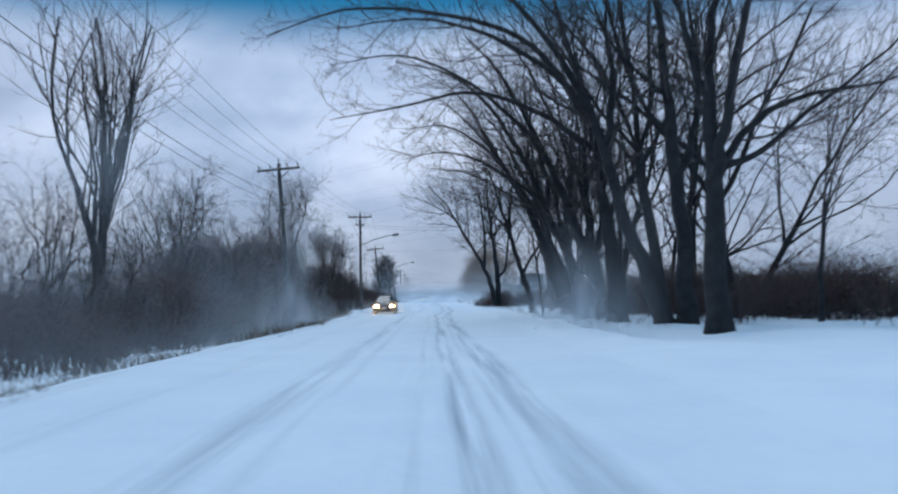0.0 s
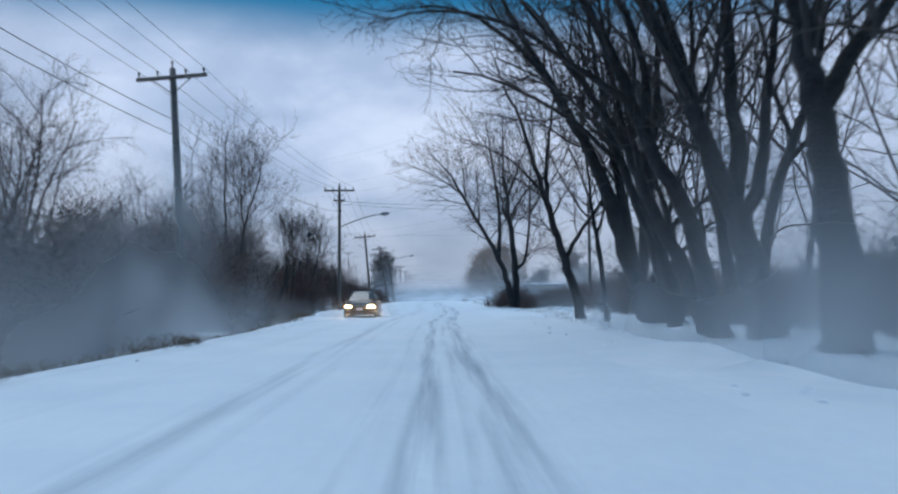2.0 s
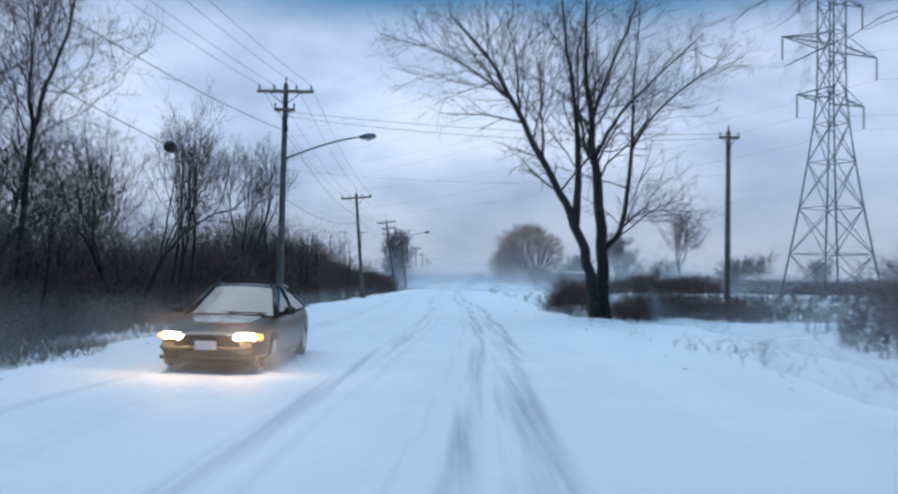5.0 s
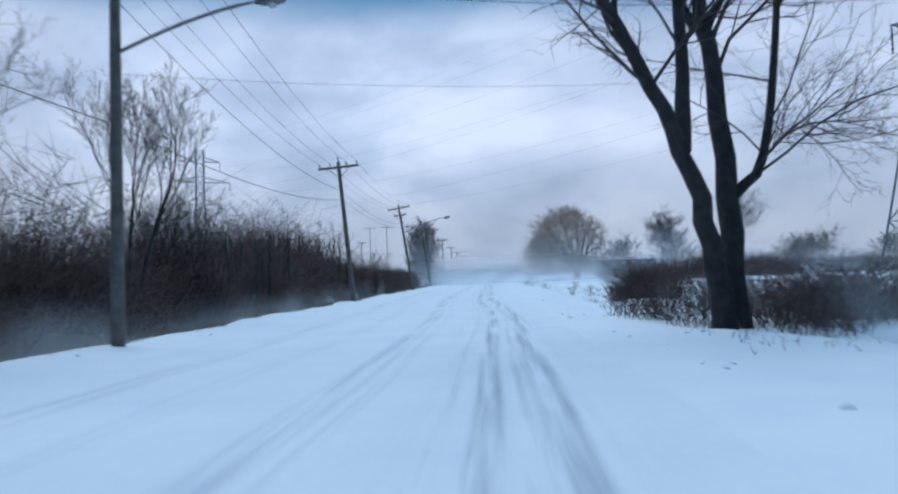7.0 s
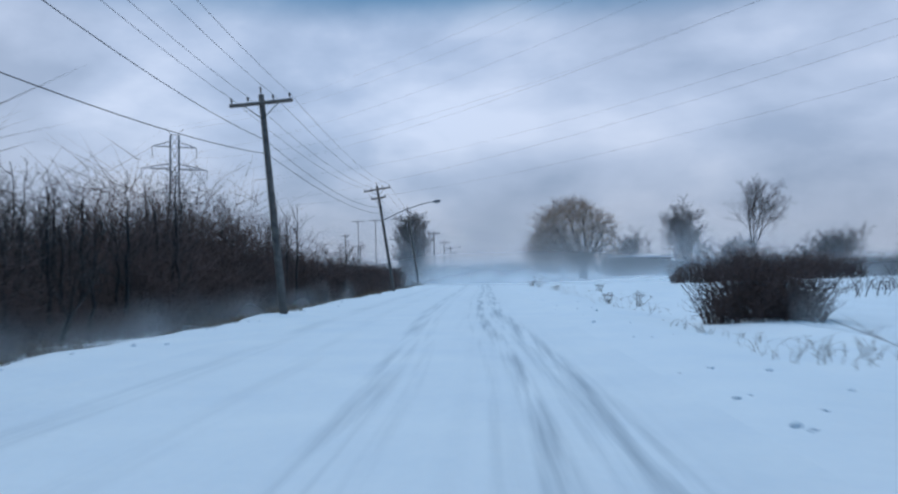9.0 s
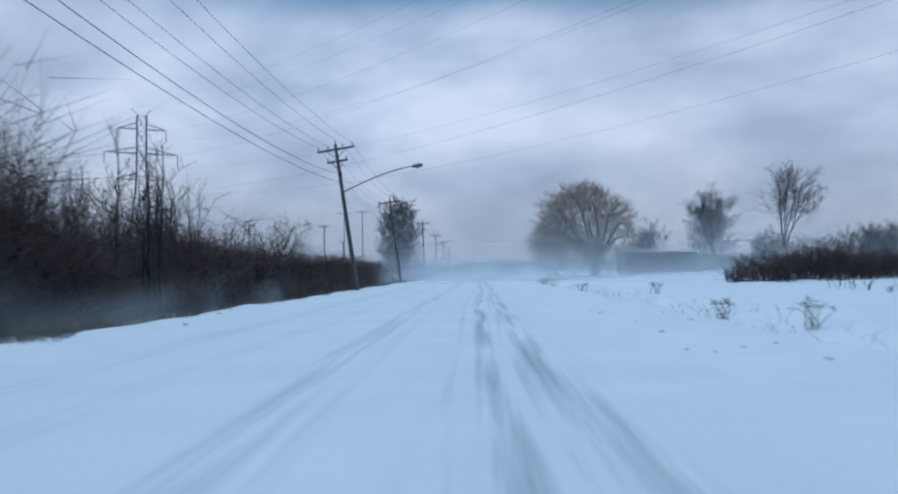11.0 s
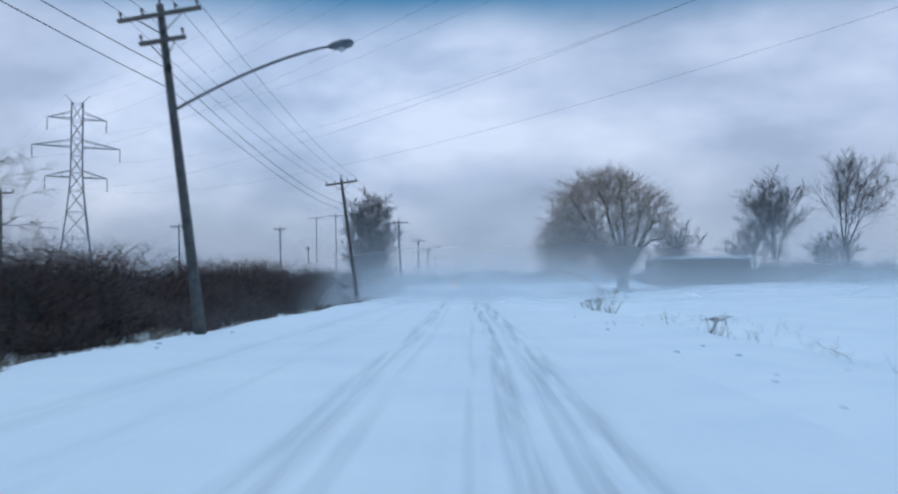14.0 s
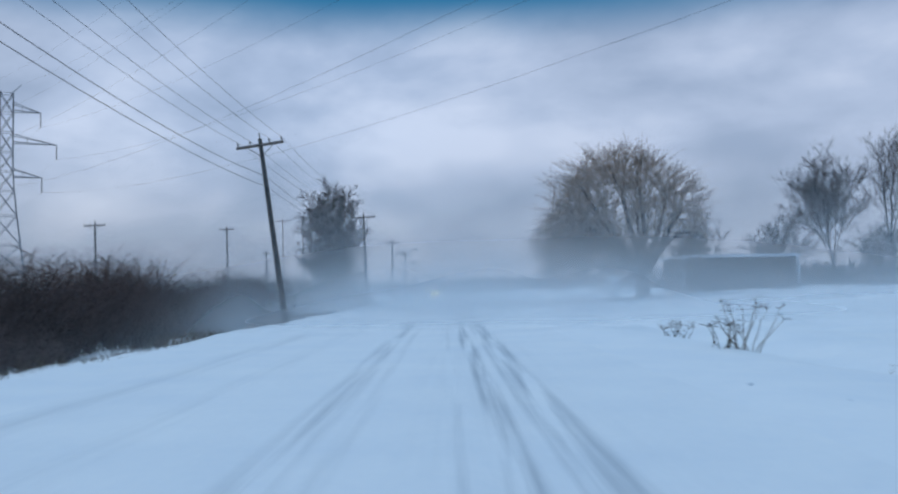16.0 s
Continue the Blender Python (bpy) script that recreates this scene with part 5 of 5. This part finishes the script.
# ---- far woods ----
rngw = np.random.default_rng(5)
wx = np.concatenate([rngw.uniform(-420, 420, 5200), rngw.uniform(40, 160, 1600)])
wy = np.concatenate([rngw.uniform(520, 600, 5200), rngw.uniform(290, 330, 1600)])
wh = (3.6 + 1.0 * np.sin(wx * 0.031) + 0.8 * np.sin(wx * 0.11) + rngw.uniform(0, 3.5, len(wx))) * np.where(wy > 400, 1.0, 0.6)
wb = np.stack([wx, wy, np.zeros_like(wx)], 1)
wtip = wb + np.stack([rngw.normal(0, 0.8, len(wx)), rngw.normal(0, 0.8, len(wx)), wh], 1)
P, Q, A, B = [wb], [wtip], [np.full(len(wx), 0.22)], [np.full(len(wx), 0.05)]
for k in range(7):
    f = rngw.uniform(0.2, 0.95, len(wx))[:, None]
    st = wb + (wtip - wb) * f
    P.append(st)
    Q.append(st + np.stack([rngw.normal(0, 1.3, len(wx)), rngw.normal(0, 1.3, len(wx)), rngw.uniform(0.3, 2.2, len(wx))], 1))
    A.append(np.full(len(wx), 0.12)), B.append(np.full(len(wx), 0.05))
v, f = prisms(np.concatenate(P), np.concatenate(Q), np.concatenate(A), np.concatenate(B), True)
tagged(new("far_woods", mesh_arrays("far_woods", v, f, M_FARWOOD)), "misty bare woods along the horizon", "woods", kind="stuff")

# ---- cars ----


def car(at, turn, label):
    """A four-door saloon: body shell, glass, lamps, mirrors, wheels. Nose points along -y."""
    root = thing("car", at, label, "car", "cars on the road")
    root.matrix_basis = Matrix.Translation(at) @ pose(0, 0, 0, 0, 0, turn)
    # cross-sections from nose to tail: y, half width, sill height, deck height
    body = bmesh.new()
    sections = [(0.00, 0.50, 0.34, 0.54), (0.05, 0.70, 0.26, 0.60), (0.22, 0.82, 0.19, 0.66), (0.60, 0.87, 0.17, 0.74), (1.10, 0.885, 0.17, 0.83), (1.45, 0.89, 0.17, 0.89), (2.4, 0.89, 0.17, 0.92),
                (3.4, 0.89, 0.17, 0.94), (4.05, 0.87, 0.20, 0.97), (4.45, 0.80, 0.27, 0.95), (4.58, 0.66, 0.38, 0.82)]
    rings = []
    for y, w, lo, hi in sections:
        mid = lo + (hi - lo) * 0.55
        prof = [(-w * 0.92, lo), (-w, lo + 0.12), (-w, mid), (-w * 0.95, hi - 0.06), (-w * 0.82, hi), (0, hi + 0.03), (w * 0.82, hi), (w * 0.95, hi - 0.06), (w, mid), (w, lo + 0.12), (w * 0.92, lo)]
        rings.append([body.verts.new((x, y, z)) for x, z in prof])
    for a, b in zip(rings, rings[1:]):
        for i in range(len(a)):
            j = (i + 1) % len(a)
            body.faces.new((a[i], a[j], b[j], b[i]))
    body.faces.new(rings[0])
    body.faces.new(list(reversed(rings[-1])))
    bmesh.ops.recalc_face_normals(body, faces=body.faces)
    me = bpy.data.meshes.new("body")
    body.to_mesh(me)
    body.free()
    me.materials.append(M_PAINT)
    me.polygons.foreach_set("use_smooth", [True] * len(me.polygons))
    shell = part("body", me, root, "dark olive-brown painted body")
    sub = shell.modifiers.new("rounding", "SUBSURF")
    sub.levels = sub.render_levels = 2

    def loft(name, rows, mat, parent, label=""):
        bm = bmesh.new()
        vs = [[bm.verts.new(p) for p in r] for r in rows]
        for a, b in zip(vs, vs[1:]):
            for i in range(len(a) - 1):
                bm.faces.new((a[i], a[i + 1], b[i + 1], b[i]))
        bmesh.ops.recalc_face_normals(bm, faces=bm.faces)
        bmesh.ops.solidify(bm, geom=bm.faces[:], thickness=0.012)
        m2 = bpy.data.meshes.new(name)
        bm.to_mesh(m2)
        bm.free()
        m2.materials.append(mat)
        return part(name, m2, parent, label)

    loft("roof", [[(-0.55, 2.12, 1.335), (-0.3, 2.08, 1.365), (0, 2.07, 1.375), (0.3, 2.08, 1.365), (0.55, 2.12, 1.335)],
                  [(-0.58, 2.65, 1.385), (-0.3, 2.65, 1.415), (0, 2.65, 1.425), (0.3, 2.65, 1.415), (0.58, 2.65, 1.385)],
                  [(-0.55, 3.3, 1.335), (-0.3, 3.34, 1.36), (0, 3.36, 1.37), (0.3, 3.34, 1.36), (0.55, 3.3, 1.335)]], M_PAINT, root)
    loft("windscreen", [[(-0.74, 1.34, 0.87), (-0.4, 1.24, 0.895), (0, 1.20, 0.90), (0.4, 1.24, 0.895), (0.74, 1.34, 0.87)],
                        [(-0.53, 2.10, 1.33), (-0.3, 2.06, 1.36), (0, 2.05, 1.37), (0.3, 2.06, 1.36), (0.53, 2.10, 1.33)]], M_GLASS, root, "dark windscreen")
    loft("rear_window", [[(-0.70, 4.0, 0.97), (0, 4.06, 0.99), (0.70, 4.0, 0.97)], [(-0.54, 3.32, 1.33), (0, 3.38, 1.365), (0.54, 3.32, 1.33)]], M_GLASS, root)
    for sg in (-1, 1):
        loft("side_window", [[(sg * 0.82, 1.45, 0.90), (sg * 0.82, 2.4, 0.92), (sg * 0.80, 3.85, 0.95)], [(sg * 0.56, 2.12, 1.33), (sg * 0.585, 2.6, 1.38), (sg * 0.56, 3.28, 1.33)]], M_GLASS, root)
        pl = Soup()
        pl.tube([(sg * 0.79, 1.33, 0.87), (sg * 0.56, 2.11, 1.345)], [0.045, 0.035], 6)
        pl.tube([(sg * 0.76, 4.02, 0.96), (sg * 0.56, 3.3, 1.345)], [0.06, 0.035], 6)
        pl.tube([(sg * 0.82, 2.55, 0.91), (sg * 0.595, 2.55, 1.38)], [0.035, 0.03], 6)
        pl.tube([(sg * 0.56, 2.11, 1.345), (sg * 0.59, 2.65, 1.395), (sg * 0.56, 3.3, 1.345)], [0.035] * 3, 6)
        part("pillar", pl.mesh("pillar", M_PAINT, True), root)
        mi = Soup()
        mi.box((sg * 0.99, 1.52, 0.96), (0.20, 0.12, 0.14), bevel=0.03)
        mi.box((sg * 0.87, 1.55, 0.92), (0.12, 0.05, 0.05))
        part("mirror", mi.mesh("mirror", M_PLASTIC, True), root)
        hl = Soup()
        hl.box((sg * 0.58, 0.085, 0.575), (0.36, 0.12, 0.125), sg * 22, bevel=0.04)
        part("headlight", hl.mesh("headlight", M_HEAD, True), root, "lit warm-white headlight")
        fg = Soup()
        fg.box((sg * 0.77, 0.22, 0.575), (0.10, 0.16, 0.09), sg * 55, bevel=0.025)
        part("indicator", fg.mesh("indicator", M_FOG, True), root, "amber side lamp")
        ht = Soup()
        ht.tube([(sg * 0.62, 4.52, 0.70), (sg * 0.62, 4.57, 0.72)], [0.11, 0.09], 8)
        part("tail_light", ht.mesh("tail_light", M_FOG), root)
        for wy_ in (0.85, 3.55):
            ty = Soup()
            prof = [(0.20, -0.09), (0.30, -0.10), (0.315, -0.06), (0.315, 0.06), (0.30, 0.10), (0.20, 0.09)]
            ty.tube([(sg * 0.78 + o, wy_, 0.315) for _, o in prof], [r for r, _ in prof], 20)
            tyre = part("wheel", ty.mesh("wheel", M_RUBBER, True), root, "snow-dusted wheel")
            rm = Soup()
            rm.tube([(sg * 0.885, wy_, 0.315), (sg * 0.895, wy_, 0.315)], [0.19, 0.17], 16)
            part("rim", rm.mesh("rim", M_RIM), tyre)
        rb = Soup()
        rb.tube([(sg * 0.50, 2.15, 1.36), (sg * 0.50, 2.25, 1.44), (sg * 0.50, 3.1, 1.44), (sg * 0.50, 3.2, 1.36)], [0.018] * 4, 6)
        part("roof_rail", rb.mesh("roof_rail", M_PLASTIC, True), root)
    gr = Soup()
    for k in range(4):
        gr.box((0, 0.0, 0.515 + 0.028 * k), (0.70 - 0.02 * k, 0.05, 0.012))
    part("grille", gr.mesh("grille", M_PLASTIC), root)
    bp = Soup()
    bp.box((0, 0.06, 0.40), (1.50, 0.20, 0.17), bevel=0.06)
    part("bumper", bp.mesh("bumper", M_SALT, True), root, "salt-stained front bumper")
    sk = Soup()
    sk.box((0, 0.16, 0.245), (1.52, 0.36, 0.20), bevel=0.07)
    part("front_skirt", sk.mesh("front_skirt", M_PAINT, True), root, "low dark front skirt crusted with slush")
    for sg in (-1, 1):
        sl = Soup()
        sl.box((sg * 0.80, 2.2, 0.215), (0.14, 1.9, 0.16), bevel=0.05)
        part("sill", sl.mesh("sill", M_SALT, True), root, "salt-stained door sill")
    bar = Soup()
    for y in (2.35, 3.0):
        bar.tube([(-0.5, y, 1.44), (0, y, 1.46), (0.5, y, 1.44)], [0.016] * 3, 6)
    part("rack_bar", bar.mesh("rack_bar", M_PLASTIC, True), root)
    it = Soup()
    it.box((0, -0.045, 0.31), (0.9, 0.06, 0.10), bevel=0.02)
    part("air_intake", it.mesh("air_intake", M_PLASTIC), root)
    pt = Soup()
    pt.box((0, -0.068, 0.45), (0.34, 0.012, 0.14), bevel=0.004)
    part("number_plate", pt.mesh("number_plate", M_TRIM), root)
    loft("hood_snow", [[(-0.35, 0.62, 0.775), (0, 0.52, 0.775), (0.40, 0.66, 0.78)], [(-0.52, 0.9, 0.81), (0, 0.85, 0.83), (0.55, 0.9, 0.81)], [(-0.58, 1.18, 0.86), (0, 1.10, 0.88), (0.58, 1.18, 0.86)]], M_FROST, root, "thin frost and snow lying on the hood")
    wp = Soup()
    wp.tube([(-0.55, 1.30, 0.90), (0.10, 1.26, 0.935)], [0.012, 0.012], 4)
    wp.tube([(-0.02, 1.22, 0.92), (0.62, 1.32, 0.915)], [0.012, 0.012], 4)
    part("wiper", wp.mesh("wiper", M_PLASTIC), root)
    return root


first_car = car((-3.35, 62.8, -0.01), 0, "dark snow-dusted saloon car with headlights on in the oncoming lane")
far_car = copy_thing(first_car, pose(-3.4, 335.0, 0.0))
tagged(far_car, "far oncoming car with headlights on in the mist")

# ---- blowing snow, its haze imitated by translucent sheets ----


def veil_material(name, density, height, scale, lift=0.0, along="Y", fade=0.16, patchy=0.65, fade_end=0.16):
    """Haze of drifting powder put into a sheet's surface: mostly clear, thicker near the ground and in swirls."""
    m = bpy.data.materials.new(name)
    m.use_nodes = True
    nt = m.node_tree
    nt.nodes.clear()
    out = nt.nodes.new("ShaderNodeOutputMaterial")
    clear, dif, trl = nt.nodes.new("ShaderNodeBsdfTransparent"), nt.nodes.new("ShaderNodeBsdfDiffuse"), nt.nodes.new("ShaderNodeBsdfTranslucent")
    for n in (dif, trl):
        n.inputs["Color"].default_value = (0.92, 0.94, 0.97, 1)
    half = nt.nodes.new("ShaderNodeMixShader")
    nt.links.new(dif.outputs[0], half.inputs[1])
    nt.links.new(trl.outputs[0], half.inputs[2])
    tc = nt.nodes.new("ShaderNodeTexCoord")
    mp = nt.nodes.new("ShaderNodeMapping")
    mp.inputs["Scale"].default_value = (scale, scale, scale * 2.2)
    nt.links.new(tc.outputs["Object"], mp.inputs[0])
    ns = nt.nodes.new("ShaderNodeTexNoise")
    ns.inputs["Scale"].default_value, ns.inputs["Detail"].default_value, ns.inputs["Roughness"].default_value, ns.inputs["Distortion"].default_value = 1.0, 2.0, 0.4, 0.3
    nt.links.new(mp.outputs[0], ns.inputs["Vector"])
    sep = nt.nodes.new("ShaderNodeSeparateXYZ")
    nt.links.new(tc.outputs["Object"], sep.inputs[0])
    # uneven top
    hz = nt.nodes.new("ShaderNodeMath")
    hz.operation = "MULTIPLY_ADD"
    hz.inputs[1].default_value, hz.inputs[2].default_value = -height * 1.9, height * 0.95
    nt.links.new(ns.outputs["Fac"], hz.inputs[0])
    zz = nt.nodes.new("ShaderNodeMath")
    zz.operation = "ADD"
    nt.links.new(sep.outputs["Z"], zz.inputs[0])
    nt.links.new(hz.outputs[0], zz.inputs[1])
    fall = nt.nodes.new("ShaderNodeMapRange")
    fall.interpolation_type = "SMOOTHERSTEP"
    fall.inputs["From Min"].default_value, fall.inputs["From Max"].default_value = height * 1.2, -height * 0.8
    nt.links.new(zz.outputs[0], fall.inputs["Value"])
    # fades out before the sheet's upper rim
    rim = nt.nodes.new("ShaderNodeMapRange")
    rim.interpolation_type = "SMOOTHSTEP"
    rim.inputs["From Min"].default_value, rim.inputs["From Max"].default_value = height * 1.75, height * 0.6
    nt.links.new(sep.outputs["Z"], rim.inputs["Value"])
    sw = nt.nodes.new("ShaderNodeMapRange")
    sw.interpolation_type = "SMOOTHSTEP"
    sw.inputs["From Min"].default_value, sw.inputs["From Max"].default_value = 0.22, 0.76
    sw.inputs["To Min"].default_value, sw.inputs["To Max"].default_value = (1 - patchy) * density, density
    nt.links.new(ns.outputs["Fac"], sw.inputs["Value"])
    m1 = nt.nodes.new("ShaderNodeMath")
    m1.operation = "MULTIPLY"
    nt.links.new(fall.outputs[0], m1.inputs[0])
    nt.links.new(sw.outputs[0], m1.inputs[1])
    m2 = nt.nodes.new("ShaderNodeMath")
    m2.operation = "MULTIPLY"
    nt.links.new(m1.outputs[0], m2.inputs[0])
    nt.links.new(rim.outputs[0], m2.inputs[1])
    amount = m2.outputs[0]
    if lift:
        low = nt.nodes.new("ShaderNodeMapRange")
        low.interpolation_type = "SMOOTHSTEP"
        low.inputs["From Min"].default_value, low.inputs["From Max"].default_value = 0.0, lift
        nt.links.new(sep.outputs["Z"], low.inputs["Value"])
        m3 = nt.nodes.new("ShaderNodeMath")
        m3.operation = "MULTIPLY"
        nt.links.new(amount, m3.inputs[0])
        nt.links.new(low.outputs[0], m3.inputs[1])
        amount = m3.outputs[0]
    # thins out toward both ends of the sheet
    sg = nt.nodes.new("ShaderNodeSeparateXYZ")
    nt.links.new(tc.outputs["Generated"], sg.inputs[0])
    for lo, hi in ((0.0, fade), (1.0, 1.0 - fade_end)):
        e = nt.nodes.new("ShaderNodeMapRange")
        e.interpolation_type = "SMOOTHSTEP"
        e.inputs["From Min"].default_value, e.inputs["From Max"].default_value = lo, hi
        nt.links.new(sg.outputs[along], e.inputs["Value"])
        m4 = nt.nodes.new("ShaderNodeMath")
        m4.operation = "MULTIPLY"
        nt.links.new(amount, m4.inputs[0])
        nt.links.new(e.outputs[0], m4.inputs[1])
        amount = m4.outputs[0]
    mix = nt.nodes.new("ShaderNodeMixShader")
    nt.links.new(amount, mix.inputs[0])
    nt.links.new(clear.outputs[0], mix.inputs[1])
    nt.links.new(half.outputs[0], mix.inputs[2])
    nt.links.new(mix.outputs[0], out.inputs[0])
    return m


def veil(a, b, top, mat, label, wave=0.5):
    """An upright translucent sheet standing in for airborne powder from a to b, following the ground; wave bends it."""
    a, b = np.array(a, float), np.array(b, float)
    length = np.linalg.norm(b - a)
    n, k = max(8, int(length / 1.5)), 7
    f = np.linspace(0, 1, n + 1)[:, None]
    line = a + (b - a) * f
    side = np.array([-(b - a)[1], (b - a)[0]]) / length
    verts = []
    for j in range(k + 1):
        h = top * (j / k)
        w = wave * (np.sin(f * length * 0.23 + j * 0.35) + 0.5 * np.sin(f * length * 0.61 + j * 0.8 + 1.0))
        pts = line + side * w
        verts.append(np.concatenate([pts, (terrain(pts[:, 0], pts[:, 1]) - 0.05 + h)[:, None]], 1))
    verts = np.stack(verts, 1).reshape(-1, 3)
    faces = np.array([[i * (k + 1) + j, (i + 1) * (k + 1) + j, (i + 1) * (k + 1) + j + 1, i * (k + 1) + j + 1] for i in range(n) for j in range(k)])
    me = mesh_arrays("blowing_snow", verts, faces, mat)
    me.polygons.foreach_set("use_smooth", [True] * len(me.polygons))
    return tagged(new("blowing_snow", me), label, "blowing snow", kind="stuff")


V_LEFT = veil_material("powder_verge", 0.42, 2.2, 0.10, patchy=0.4)
V_GUST = veil_material("powder_cloud", 0.95, 5.8, 0.09, along="Y", fade=0.35, patchy=0.55, fade_end=0.45)
V_LOW = veil_material("powder_low", 0.36, 1.3, 0.16, patchy=0.4)
V_RIGHT = veil_material("powder_scrub", 0.50, 1.8, 0.12, patchy=0.4)
V_PLUME = veil_material("powder_plume", 0.85, 4.6, 0.09, fade=0.22, patchy=0.45, fade_end=0.4)
V_BURST = veil_material("powder_burst", 0.66, 3.7, 0.10, 0.0, "X", 0.4, 0.35, 0.45)
V_BANK = veil_material("powder_bank", 0.60, 8.0, 0.06, 0.0, "X", 0.2, 0.35, 0.35)
V_TRUNK = veil_material("powder_trunks", 0.42, 2.0, 0.12, fade=0.2, patchy=0.4, fade_end=0.3)
V_NEAR = veil_material("powder_road", 0.74, 3.3, 0.07, 0.5, "X", 0.03, 0.5, 0.16)
V_FAR = veil_material("powder_far", 0.72, 4.2, 0.06, 0.4, "X", 0.05, patchy=0.35)
V_HIGH = veil_material("powder_high", 0.74, 8.5, 0.04, 0.0, "X", patchy=0.3)
V_HAZE = veil_material("powder_haze", 0.66, 13.5, 0.012, 0.0, "X", 0.16, 0.2)
V_DEEP = veil_material("powder_deep", 1.0, 10.0, 0.01, 0.0, "X", 0.16, 0.1)
V_EDGE = veil_material("powder_hedge", 0.80, 3.0, 0.05, 0.0, "Y", 0.7, 0.15, 0.05)
V_SIDE = veil_material("powder_side", 0.78, 8.0, 0.03, 0.0, "X", 0.45, 0.25, 0.2)
# for an added sheet that imitates the glare round the headlights
V_GLOW = veil_material("lamp_glow_sheet", 0.62, 1.1, 0.5, 0.12, "X", 0.3, 0.4, 0.3)
# haze sheets, kept off the camera's path and placed to fit its view
DRIFTING = "low veil of powder snow blowing along the verge"
veil((-5.9, 8), (-6.9, 64), 4.0, V_LEFT, DRIFTING, 0.0)
veil((-6.2, 28), (-6.8, 60), 11.5, V_GUST, "cloud of powder snow blowing out of the scrub", 0.0)
veil((-7.0, 56), (-8.5, 112), 2.2, V_LOW, DRIFTING, 0.0)
veil((-8.7, 92), (-8.7, 150), 2.3, V_LOW, DRIFTING, 0.0)
veil((-8.8, 150), (-9.0, 232), 4.8, V_EDGE, DRIFTING, 0.0)
veil((5.5, 18), (5.8, 52), 8.2, V_PLUME, "plume of powder snow blown up below roadside trees", 0.0)
veil((3.3, 30.0), (9.4, 36.5), 6.6, V_BURST, "burst of powder snow whirling up beside the road", 0.0)
veil((-22.0, 29.0), (-3.6, 32.0), 14.2, V_BANK, "bank of powder snow drifting over the scrub", 0.0)
veil((6.1, 40), (6.4, 70), 3.8, V_TRUNK, "plume of powder snow blown up below roadside trees", 0.0)
ACROSS = "tall translucent sheet imitating haze across the field"
veil((5.4, 72), (46.0, 76), 14.0, V_SIDE, ACROSS, 0.0)
veil((8.2, 58), (9.8, 116), 3.4, V_RIGHT, DRIFTING, 0.0)
# added just before the car, so its headlights seem to glow
veil((-5.7, 62.3), (-1.0, 62.25), 1.9, V_GLOW, "thin translucent sheet added before the car to catch headlight glow", 0.12)
# distance haze: sheets across the view, beyond the end of the camera's path
FAR = "translucent sheet imitating blown-snow haze over the far road and fields"
veil((-10.4, 181), (120, 186), 5.6, V_NEAR, FAR, 0.0)
veil((-16, 201), (130, 208), 7.6, V_FAR, FAR, 0.0)
veil((-110, 219), (140, 220), 14.0, V_HIGH, FAR, 0.0)
veil((-260, 207), (280, 209), 22.0, V_HAZE, FAR, 0.0)
veil((-340, 420), (360, 430), 18.0, V_DEEP, FAR, 0.0)
